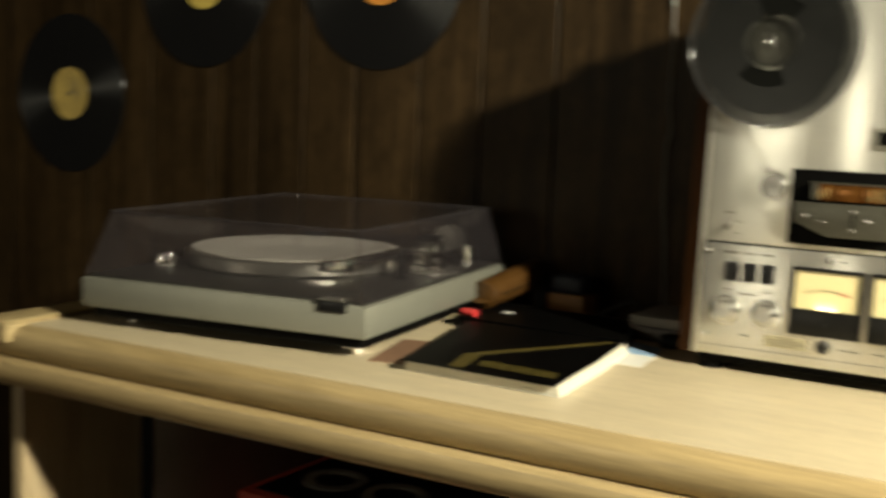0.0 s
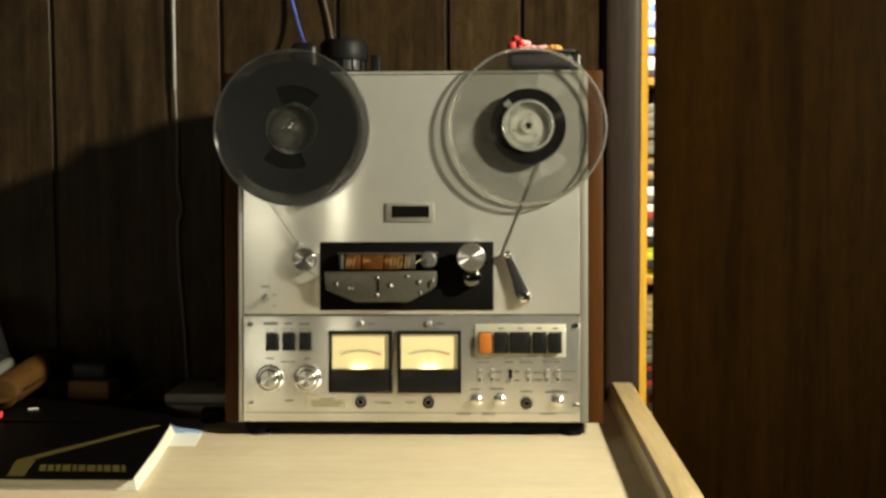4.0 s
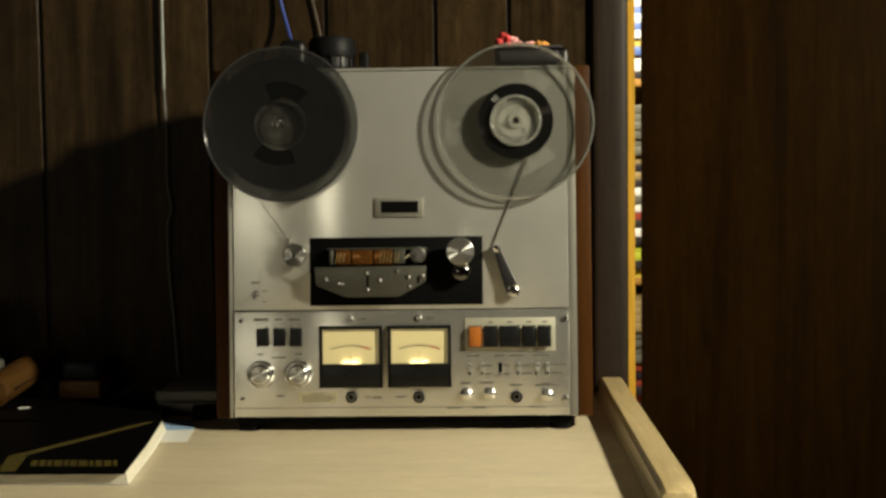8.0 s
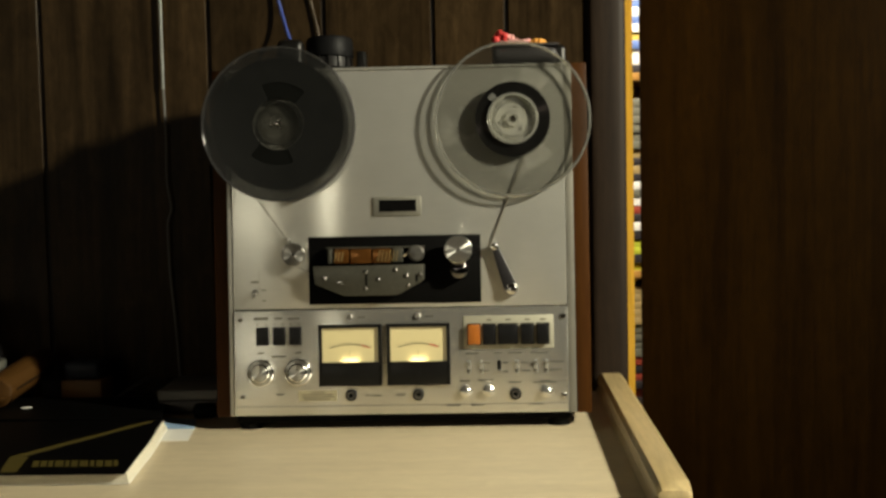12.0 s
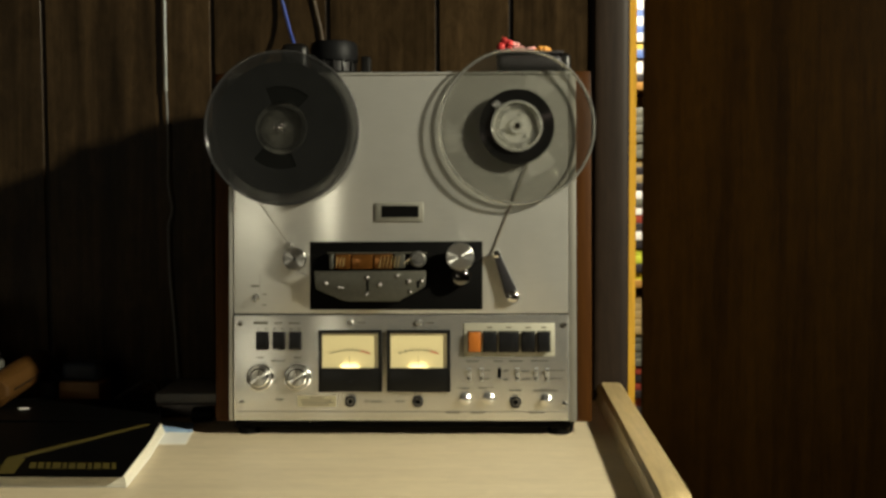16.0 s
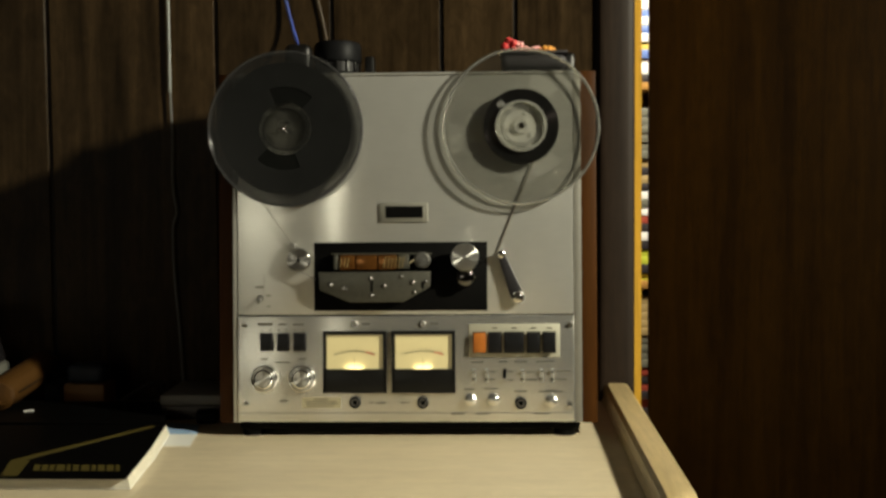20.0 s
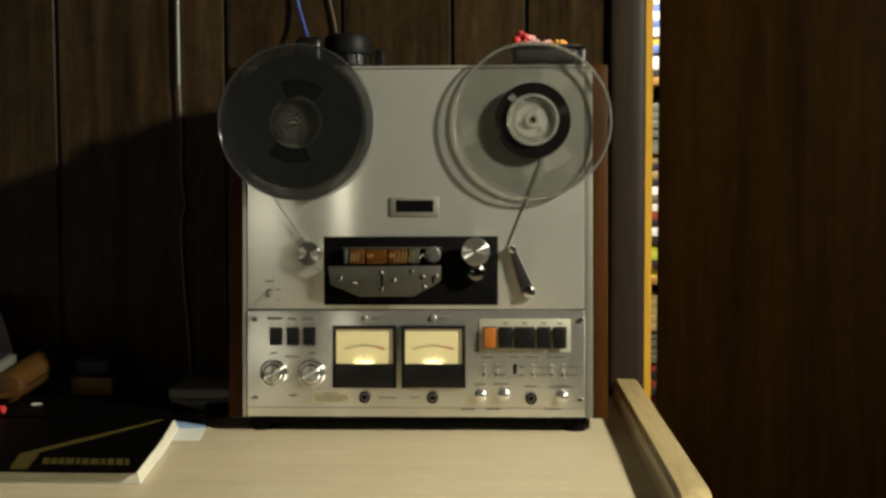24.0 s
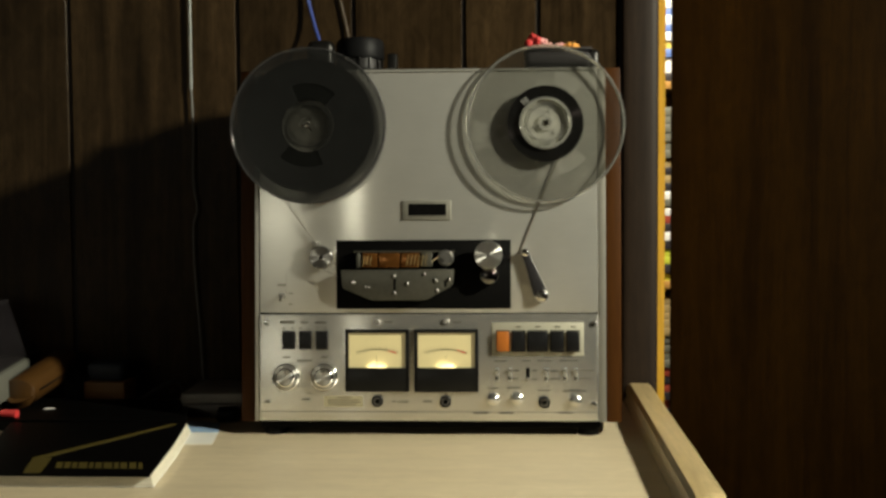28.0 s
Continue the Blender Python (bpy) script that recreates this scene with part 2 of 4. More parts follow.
M_COUNTER = plain("counter_frame", (0.27, 0.26, 0.215), 0.45, 0.3, 0.08)
M_PRINT = plain("print", (0.10, 0.09, 0.07), 0.6, 0, 0.2)
M_STICKER = plain("gold_sticker", (0.52, 0.46, 0.30), 0.40, 0.4, 0.2)
M_AMBER = plain("amber_metal", (0.24, 0.095, 0.022), 0.22, 0.7, 0.4, 90, 0.05)
M_BRASS = plain("brass", (0.62, 0.46, 0.20), 0.22, 0.7, 0.2)
M_RUBBER = plain("rubber", (0.015, 0.014, 0.013), 0.7)
M_TAPE = plain("tape_pack", (0.0045, 0.0047, 0.0042), 0.55, 0, 0.15, 20, 0.03, 0.4, gloss=0.05)
M_TAPEBROWN = plain("tape_brown", (0.0065, 0.0045, 0.0037), 0.30, 0, 0.2, gloss=0.3)
M_WOUND = turned("wound_tape", (0.0060, 0.0040, 0.0044), 0.26)
M_ARM = plain("arm_grey", (0.030, 0.028, 0.030), 0.32, 0.3, 0.2, gloss=0.5)
M_DARKCHROME = plain("dark_chrome", (0.16, 0.155, 0.15), 0.12, 1.0, 0.2, 40, 0)
M_TAPEBACK = plain("tape_back", (0.13, 0.118, 0.092), 0.4, 0, 0.2)
M_CLEAR = clear("clear_plastic", (0.975, 0.975, 0.965), 0.004, 0.11, (0.85, 0.85, 0.80), 1.0, 0.080)
M_SMOKY = clear("smoky_plastic", (0.90, 0.90, 0.895), 0.20, 0.22, (0.030, 0.030, 0.029), 0.04, 0.005)
M_SMOKYHUB = clear("smoky_hub", (0.86, 0.86, 0.84), 0.12, 0.30, (0.030, 0.030, 0.027), 0.3, 0.003)
M_RIMSMOKY = clear("smoky_rim", (0.80, 0.80, 0.79), 0.30, 0.10, (0.085, 0.083, 0.084), 0.0, 0.022)
M_RIM = clear("clear_rim", (0.90, 0.90, 0.87), 0.14, 0.08, (0.85, 0.85, 0.80), 0.10, 0.30)
M_HUBCLEAR = clear("clear_hub", (0.85, 0.85, 0.80), 0.32, 0.14, (0.66, 0.65, 0.57), 1.0, 0.08)
M_COVER = clear("dust_cover", (0.90, 0.89, 0.89), 0.030, 0.10, (0.25, 0.225, 0.25))
M_COVEREDGE = clear("dust_cover_edge", (0.8, 0.78, 0.78), 0.10, 0.25, (0.12, 0.11, 0.12), 0.0, 0.01)
M_DIAL = lit("dial", (0.60, 0.51, 0.265), 0.15)
M_RED = plain("red_ink", (0.50, 0.035, 0.02), 0.6)
M_PLINTH = plain("plinth_grey", (0.205, 0.205, 0.172), 0.42, 0.2, 0.08)
M_PLATTER = plain("platter", (0.55, 0.54, 0.50), 0.3, 0.9, 0.1)
M_MAT = plain("platter_mat", (0.58, 0.56, 0.52), 0.7, 0, 0.15)
M_DARKDECK = plain("dark_top_plate", (0.045, 0.043, 0.040), 0.35, 0.3, 0.2)
M_VINYL = turned("vinyl", (0.0075, 0.0075, 0.008), 0.24)
M_VINYL.node_tree.nodes["Principled BSDF"].inputs["Metallic"].default_value = 0.0
M_VINYL.node_tree.nodes["Principled BSDF"].inputs["Specular IOR Level"].default_value = 0.4
M_LABEL_O = plain("record_label_orange", (0.68, 0.27, 0.04), 0.55, 0, 0.3, 50)
M_LABEL_Y = plain("record_label_yellow", (0.55, 0.42, 0.09), 0.55, 0, 0.3, 50)
M_LABEL_T = plain("record_label_tan", (0.50, 0.36, 0.10), 0.55, 0, 0.5, 40)
M_BOOK = plain("book_cover", (0.0026, 0.0024, 0.0022), 0.42, 0, 0.3, gloss=0.03)
M_PAGES = wood("pages", (0.68, 0.64, 0.52), (0.82, 0.78, 0.66), "x", 0.8, 3.0, 0.2, 0.0)
M_YELLOW = plain("book_yellow", (0.078, 0.059, 0.009), 0.5, 0, 0.3)
M_PAPER = plain("paper_white", (0.74, 0.73, 0.68), 0.8, 0, 0.06)
M_PAPERBLUE = plain("paper_blue", (0.27, 0.41, 0.60), 0.8, 0, 0.06)
M_BRUSHWOOD = wood("brush_wood", (0.056, 0.024, 0.005), (0.100, 0.046, 0.010), "x", 0.4, 1.2, 0.1, 0.2, 0.3)
M_BASEWOOD = wood("brush_base_wood", (0.27, 0.125, 0.036), (0.42, 0.210, 0.064), "x", 0.5, 1.2, 0.1, 0.2)
M_NAVY = plain("navy", (0.025, 0.035, 0.055), 0.6, 0, 0.3)
M_CASE = plain("case_grey", (0.120, 0.098, 0.086), 0.6, 0, 0.2)
M_CASELIGHT = plain("case_edge", (0.21, 0.19, 0.165), 0.6, 0, 0.2)
M_TUBE = plain("raceway", (0.19, 0.20, 0.185), 0.45, 0, 0.1)
M_CABLE = plain("dark_cable", (0.035, 0.030, 0.025), 0.5)
M_CABLEGREY = plain("grey_cable", (0.13, 0.125, 0.115), 0.5)
M_CABLEBLUE = plain("blue_cable", (0.045, 0.075, 0.30), 0.5)
M_CABLEBROWN = plain("brown_cable", (0.055, 0.032, 0.012), 0.5)
M_TRAY = plain("tray_grey", (0.030, 0.027, 0.029), 0.36, 0.1, 0.2)
M_LID = plain("lid_grey", (0.006, 0.006, 0.0065), 0.5, 0.0, 0.3, gloss=0.12)
M_CORE = plain("wound_core", (0.016, 0.015, 0.015), 0.4, 0.1, 0.3, gloss=0.3)
M_BEADRED = plain("bead_red", (0.62, 0.05, 0.05), 0.35)
M_BEADPINK = plain("bead_pink", (0.72, 0.34, 0.33), 0.4)
M_BEADORANGE = plain("bead_orange", (0.75, 0.33, 0.06), 0.35)
M_PINE = wood("bookcase_pine", (0.42, 0.21, 0.05), (0.60, 0.33, 0.09), "z", 0.4, 0.8, 0.1, 0.1)
M_CARD = plain("cardboard_grey", (0.16, 0.15, 0.13), 0.8, 0, 0.2)
M_CARDBLUE = plain("card_blue_grey", (0.24, 0.26, 0.28), 0.8, 0, 0.2)
M_CARDBROWN = plain("card_brown", (0.22, 0.12, 0.07), 0.7, 0, 0.2)
M_REDBOX = plain("red_box", (0.42, 0.045, 0.02), 0.5, 0, 0.2)


# ---- mesh helpers ----
def box(bm, x0, x1, y0, y1, z0, z1, bevel=0.0, seg=2):
    made = bmesh.ops.create_cube(bm, size=1.0)
    vs = made["verts"]
    bmesh.ops.transform(bm, verts=vs, matrix=Matrix.LocRotScale(((x0 + x1) / 2, (y0 + y1) / 2, (z0 + z1) / 2), None, (x1 - x0, y1 - y0, z1 - z0)))
    if bevel:
        es = list({e for v in vs for e in v.link_edges})
        bmesh.ops.bevel(bm, geom=es, offset=bevel, segments=seg, affect="EDGES", profile=0.5)
    return bm


def boxed(*a, **k):
    return box(bmesh.new(), *a, **k)


def lathe(profile, seg=48, at=(0, 0, 0), turn=None):
    """Spin (radius, out) pairs round an axis that points to -y: the side that faces the room. Closed where the radius is 0."""
    bm = bmesh.new()
    rings = []
    for r, w in profile:
        if r <= 1e-6:
            rings.append([bm.verts.new((0, -w, 0))])
        else:
            rings.append([bm.verts.new((r * math.cos(2 * math.pi * i / seg), -w, r * math.sin(2 * math.pi * i / seg))) for i in range(seg)])
    for a, b in zip(rings, rings[1:]):
        for i in range(seg):
            j = (i + 1) % seg
            if len(a) == 1 and len(b) == 1:
                continue
            if len(a) == 1:
                bm.faces.new((a[0], b[j], b[i]))
            elif len(b) == 1:
                bm.faces.new((a[i], a[j], b[0]))
            else:
                bm.faces.new((a[i], a[j], b[j], b[i]))
    if turn:
        bm.transform(turn)
    bm.transform(Matrix.Translation(at))
    bmesh.ops.recalc_face_normals(bm, faces=bm.faces)
    return bm


UP = Matrix.Rotation(radians(-90), 4, "X")     # turns the axis of a lathe upwards


def disc(r, w0, w1, at=(0, 0, 0), seg=32, bevel=0.0, turn=None):
    b = bevel
    prof = [(0, w0), (r, w0), (r, w1 - b), (r - b, w1), (0, w1)] if b else [(0, w0), (r, w0), (r, w1), (0, w1)]
    return lathe(prof, seg, at, turn)


def ring(r0, r1, w0, w1, at=(0, 0, 0), seg=64, turn=None):
    return lathe([(r0, w0), (r1, w0), (r1, w1), (r0, w1), (r0, w0)], seg, at, turn)


def prism(points, y0, y1, bevel=0.0):
    """A flat shape in x and z, with thickness from y0 to y1."""
    bm = bmesh.new()
    lo = [bm.verts.new((x, y0, z)) for x, z in points]
    hi = [bm.verts.new((x, y1, z)) for x, z in points]
    n = len(points)
    bm.faces.new(lo)
    bm.faces.new(hi[::-1])
    for i in range(n):
        bm.faces.new((lo[i], lo[(i + 1) % n], hi[(i + 1) % n], hi[i]))
    bmesh.ops.recalc_face_normals(bm, faces=bm.faces)
    if bevel:
        bmesh.ops.bevel(bm, geom=list(bm.edges), offset=bevel, segments=2, affect="EDGES", profile=0.5)
    return bm


def sweep(section, path_axis, a, b):
    """Extrude a section: pairs (y, z) along x, or (x, z) along y, or (x, y) along z."""
    bm = bmesh.new()
    def at(p, s):
        return {"x": (s, p[0], p[1]), "y": (p[0], s, p[1]), "z": (p[0], p[1], s)}[path_axis]
    lo = [bm.verts.new(at(p, a)) for p in section]
    hi = [bm.verts.new(at(p, b)) for p in section]
    n = len(section)
    bm.faces.new(lo)
    bm.faces.new(hi[::-1])
    for i in range(n):
        bm.faces.new((lo[i], lo[(i + 1) % n], hi[(i + 1) % n], hi[i]))
    bmesh.ops.recalc_face_normals(bm, faces=bm.faces)
    return bm


def tube(points, r, seg=8, flat=None):
    """A round or flattened strand along points."""
    bm = bmesh.new()
    pts = [Vector(p) for p in points]
    rings = []
    for i, p in enumerate(pts):
        d = (pts[min(i + 1, len(pts) - 1)] - pts[max(i - 1, 0)]).normalized()
        side = d.cross(Vector((0, 1, 0.001))).normalized()
        up = side.cross(d).normalized()
        a, b = (r, r) if flat is None else (r, flat)
        rings.append([bm.verts.new(p + side * a * math.cos(2 * math.pi * k / seg) + up * b * math.sin(2 * math.pi * k / seg)) for k in range(seg)])
    for u, v in zip(rings, rings[1:]):
        for k in range(seg):
            bm.faces.new((u[k], u[(k + 1) % seg], v[(k + 1) % seg], v[k]))
    bm.faces.new(rings[0][::-1])
    bm.faces.new(rings[-1])
    bmesh.ops.recalc_face_normals(bm, faces=bm.faces)
    return bm


def bent(points, steps=6):
    """Points along a smooth curve through the given ones."""
    p = [Vector(q) for q in points]
    p = [p[0] * 2 - p[1]] + p + [p[-1] * 2 - p[-2]]
    out = []
    for i in range(1, len(p) - 2):
        for k in range(steps):
            t = k / steps
            out.append(0.5 * (2 * p[i] + (p[i + 1] - p[i - 1]) * t + (2 * p[i - 1] - 5 * p[i] + 4 * p[i + 1] - p[i + 2]) * t * t
                              + (3 * p[i] - p[i - 1] - 3 * p[i + 1] + p[i + 2]) * t ** 3))
    out.append(p[-2])
    return out


def mesh_of(name, bm, material, smooth=True):
    me = bpy.data.meshes.new(name)
    bm.to_mesh(me)
    bm.free()
    me.materials.append(material)
    if smooth:
        me.shade_smooth()
        me.set_sharp_from_angle(angle=radians(35))
    return me


def part(name, bm, material, parent, label=""):
    ob = new(name, mesh_of(name, bm, material))
    ob.parent = parent
    if label:
        ob["label"] = label
    return ob


def spun(name, profile, place, parent, label="", seg=64):
    """A turned metal part with its own centre, so that its rings run round it."""
    ob = part(name, lathe(profile, seg), M_SPUN, parent, label)
    ob.location = place
    return ob


def thing(name, m, label, category, group="", kind=""):
    ob = new(name)
    ob.empty_display_size = 0.02
    ob.matrix_world = m
    return tagged(ob, label, category, group, kind)


def single(name, bm, material, m, label, category, group="", kind=""):
    ob = new(name, mesh_of(name, bm, material))
    ob.matrix_world = m
    return tagged(ob, label, category, group, kind)


I4 = Matrix.Identity(4)

# ---- the room ----
WALL = 0.247       # front of the panelling
X0, X1, Y0, CEIL = -4.4, 4.2, -8.2, 2.35
single("floor", boxed(X0 - 0.2, X1 + 0.2, Y0 - 0.2, 2.4, -0.06, 0.0), M_CARPET, I4, "dark brown carpet of the room", "floor", kind="structure")
single("ceiling", boxed(X0 - 0.2, X1 + 0.2, Y0 - 0.2, 2.4, CEIL, CEIL + 0.06), M_CEILING, I4, "brown tiled ceiling of the room", "ceiling", kind="structure")
single("wall_west", boxed(X0 - 0.1, X0, Y0, 2.3, 0, CEIL), M_PANELLING, I4, "dark wood panelled side wall", "wall", kind="structure")
single("wall_east", boxed(X1, X1 + 0.1, Y0, 2.3, 0, CEIL), M_PANELLING, I4, "dark wood panelled side wall", "wall", kind="structure")
single("wall_south", boxed(X0, X1, Y0 - 0.1, Y0, 0, CEIL), M_PAINT, I4, "tan painted rear wall", "wall", kind="structure")
single("wall_far_room", boxed(X0, X1, 2.2, 2.3, 0, CEIL), M_PAINT, I4, "tan painted wall of the next room", "wall", kind="structure")

DOOR_L, DOOR_R, DOOR_H = 0.304, 1.09, 2.03
wall_north = single("wall_north", boxed(X0, DOOR_L - 0.012, WALL + 0.004, WALL + 0.10, 0, CEIL), M_GROOVE, I4,
                    "dark brown wood panelled wall behind the desk", "wall", kind="structure")
single("wall_north_right", boxed(DOOR_R + 0.012, X1, WALL, WALL + 0.10, 0, CEIL), M_PANELLING, I4, "dark wood panelled wall beside the doorway", "wall", kind="structure")
single("wall_north_header", boxed(DOOR_L - 0.012, DOOR_R + 0.012, WALL, WALL + 0.10, DOOR_H + 0.012, CEIL), M_PANELLING, I4, "dark wood panelled wall over the doorway", "wall", kind="structure")

# door frame: pine jamb with its stop, dark rounded casing
frame_ob = thing("door_frame", pose(0, 0, 0), "orange varnished pine door frame with dark rounded casing", "door frame", kind="structure")
part("jamb", boxed(DOOR_L - 0.012, DOOR_L - 0.0005, WALL + 0.002, WALL + 0.115, 0, DOOR_H), M_JAMB, frame_ob, "orange varnished pine jamb")
part("stop", boxed(DOOR_L - 0.0005, DOOR_L + 0.0015, WALL + 0.018, WALL + 0.045, 0, DOOR_H, 0.0015), M_JAMB, frame_ob, "orange varnished pine door stop")
part("jamb", boxed(DOOR_R, DOOR_R + 0.012, WALL + 0.002, WALL + 0.115, 0, DOOR_H), M_JAMB, frame_ob)
part("head_jamb", boxed(DOOR_L - 0.012, DOOR_R + 0.012, WALL + 0.002, WALL + 0.115, DOOR_H, DOOR_H + 0.012), M_JAMB, frame_ob)
CAS = [(0.2437, 0.0), (0.2437, -0.0040), (0.2450, -0.0068), (0.2480, -0.0086), (0.2530, -0.0098), (0.262, -0.0106), (0.274, -0.0108), (0.283, -0.0102), (0.2895, -0.0088), (0.2930, -0.0055), (0.2940, 0.0)]
part("casing", sweep([(x, WALL + y - 0.0005) for x, y in CAS], "z", 0, DOOR_H + 0.05), M_CASING, frame_ob, "grey-brown rounded door casing")
part("casing", sweep([(DOOR_L + DOOR_R - x, WALL + y - 0.0005) for x, y in CAS], "z", 0, DOOR_H + 0.05), M_CASING, frame_ob)
part("head_casing", sweep([(WALL + y - 0.0005, DOOR_H + 0.01 + (0.2940 - x)) for x, y in CAS], "x", 0.2942, DOOR_R + 0.008), M_CASING, frame_ob)

# the door stands ajar, swung a little into the next room
HINGE = Vector((1.086, WALL + 0.060, 0))
door = thing("door_1", Matrix.Translation(HINGE) @ Matrix.Rotation(radians(-5.6), 4, "Z"), "dark walnut flush door standing slightly ajar", "door", kind="structure")
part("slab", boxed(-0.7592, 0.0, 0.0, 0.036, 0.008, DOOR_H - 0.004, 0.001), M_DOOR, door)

# ---- the desk ----
DL, DR, DF, DB = -0.990, 0.284, -0.300, 0.226
SKEW = 0.040       # the front edge runs slightly out towards the far end


def front(x):
    return DF + SKEW * (x - DR)


desk = thing("desk", pose(0, 0, 0), "pale maple laminate desk with rounded wooden rails and open shelves", "desk")
part("top", sweep([(DL + 0.03, front(DL + 0.03) + 0.012), (0.2470, front(0.2470) + 0.012), (0.2470, DB), (DL + 0.03, DB)], "z", T - 0.026, T), M_DESK, desk, "pale maple laminate top")


def edge_run(section, a, b):
    """A moulding along the front edge, from x = a to x = b; the section gives the distance behind the edge and the height."""
    bm = bmesh.new()
    ends = [[bm.verts.new((x, front(x) + d, T + z)) for d, z in section] for x in (a, b)]
    n = len(section)
    for i in range(n):
        bm.faces.new((ends[0][i], ends[0][(i + 1) % n], ends[1][(i + 1) % n], ends[1][i]))
    bm.faces.new(ends[0][::-1])
    bm.faces.new(ends[1])
    bmesh.ops.recalc_face_normals(bm, faces=bm.faces)
    return bm


NOSE = [(0.012, -0.001), (0.004, -0.0015), (-0.003, -0.005), (-0.007, -0.012), (-0.008, -0.022), (-0.005, -0.034), (0.002, -0.041), (0.012, -0.042)]
part("nosing", edge_run(NOSE, DL + 0.020, DR - 0.004), M_NOSING, desk, "rounded solid wood nosing")
LOW = [(0.02, -0.042), (-0.010, -0.042), (-0.015, -0.045), (-0.017, -0.052), (-0.015, -0.066), (-0.008, -0.074), (0.02, -0.074)]
part("front_rail", edge_run(LOW, DL + 0.004, DR), M_NOSING, desk, "pale rounded front rail")


def side_rail(x0, wide, mirror, h, nose):
    """A rounded rail that stands proud of the desk top at its end and runs past the front edge by nose."""
    prof = [(0.0, -0.02), (0.0, h * 0.10), (0.0030, h * 0.30), (0.0030, h * 0.42), (0.0015, h * 0.50), (0.0030, h * 0.84), (0.0080, h), (0.0345, h), (0.0385, h * 0.88), (0.040, h * 0.6), (0.040, -0.02)]
    n, k0 = len(prof), wide / 0.040
    yf = front(x0)
    bm = bmesh.new()
    rings = []
    for y, k in ((DB, 1.0), (yf - nose + 0.025, 1.0), (yf - nose + 0.011, 0.93), (yf - nose + 0.003, 0.78), (yf - nose, 0.55)):
        rr = []
        for x, z in prof:
            xx = k0 * (0.020 + (x - 0.020) * (0.6 + 0.4 * k))
            rr.append(bm.verts.new((x0 + wide - xx if mirror else x0 + xx, y, T + (z if z < 0 else z * k))))
        rings.append(rr)
    for a, b in zip(rings, rings[1:]):
        for i in range(n):
            bm.faces.new((a[i], a[(i + 1) % n], b[(i + 1) % n], b[i]))
    bm.faces.new(rings[0])
    bm.faces.new(rings[-1][::-1])
    bmesh.ops.recalc_face_normals(bm, faces=bm.faces)
    return bm


part("end_rail", side_rail(0.2475, 0.0365, False, 0.025, 0.037), M_RAIL, desk, "raised pale wood end rail with rounded front")
part("end_rail", side_rail(DL, 0.060, True, 0.006, 0.012), M_RAIL, desk, "low pale wood end rail with rounded front")
part("side_panel", boxed(DL + 0.002, DL + 0.022, -0.315, DB, 0, T - 0.075, 0.002), M_DESKSIDE, desk)
part("side_panel", boxed(DR - 0.030, DR - 0.006, DF, DB, 0, T - 0.075, 0.002), M_DESKSIDE, desk)
part("back_panel", boxed(DL + 0.03, DR - 0.03, DB - 0.012, DB - 0.002, 0.05, T - 0.027), M_CARD, desk)
div = part("divider", boxed(-0.796, -0.778, DF + 0.03, DB - 0.013, 0.05, T - 0.027, 0.001), M_CARDBLUE, desk, "grey-blue upright divider")
# thin black strip set just before the divider's front
part("front_strip", boxed(-0.7985, -0.7775, DF + 0.027, DF + 0.0295, 0.05, T - 0.075, 0.0008), M_BLACKMATT, div, "black strip along the front")
part("divider", boxed(-0.15, -0.132, DF + 0.03, DB - 0.013, 0.05, T - 0.027, 0.001), M_DESKSIDE, desk)
part("shelf", boxed(DL + 0.022, DR - 0.03, DF + 0.02, DB - 0.013, T - 0.44, T - 0.42, 0.001), M_DESKSIDE, desk)
part("bottom_board", boxed(DL + 0.022, DR - 0.03, DF + 0.02, DB - 0.013, 0.03, 0.05, 0.001), M_DESKSIDE, desk)

# ---- tape deck ----
TILT, TURN = 3.70, 0.90
deck = thing("tape_deck", pose(0, 0, T, -TILT, 0, TURN), "brushed aluminium reel-to-reel tape deck with walnut sides", "tape deck")
B = 0.018          # height of the panel's lower edge
H = 0.4085


def mm(x):
    return x * 0.001


def on(u, v, w=0.0):
    """A place on the front, in millimetres across and up, w metres out of it."""
    return (mm(u), -w, B + mm(v))


def plate(u0, v0, u1, v1, w0, w1, bevel=0.0):
    return boxed(mm(u0), mm(u1), -w1, -w0, B + mm(v0), B + mm(v1), bevel)


part("case", boxed(-0.204, 0.204, 0.004, 0.172, B + 0.002, B + H - 0.004, 0.002), M_BLACKMATT, deck, "black steel case")
part("upper_panel", plate(-200, 127.2, 196, 408.5, -0.004, 0.001, 0.0012), M_ALU, deck, "brushed aluminium transport panel")
part("lower_panel", plate(-200, 1.0, 196, 125.6, -0.004, 0.0018, 0.0012), M_ALU_LOW, deck, "pale brushed aluminium control panel")
for u0, u1, mat in ((-205.5, -200.6, M_EDGE), (196.6, 205.5, M_STRIP)):
    part("edge_strip", plate(u0, 0, u1, 409, -0.012, 0.0, 0.0008), mat, deck, "dull aluminium edge strip")
part("top_strip", plate(-200, 409.0, 200, 412.0, -0.006, 0.0030, 0.0008), M_ALU, deck)
part("bottom_line", plate(-198, 11.4, 194, 12.1, 0.0018, 0.0021), M_STEEL, deck)
for x0, x1 in ((-0.2245, -0.2058), (0.2058, 0.2245)):
    part("side_cheek", boxed(x0, x1, 0.012, 0.178, B - 0.002, B + 0.414, 0.0015), M_CHEEK, deck, "walnut side cheek")
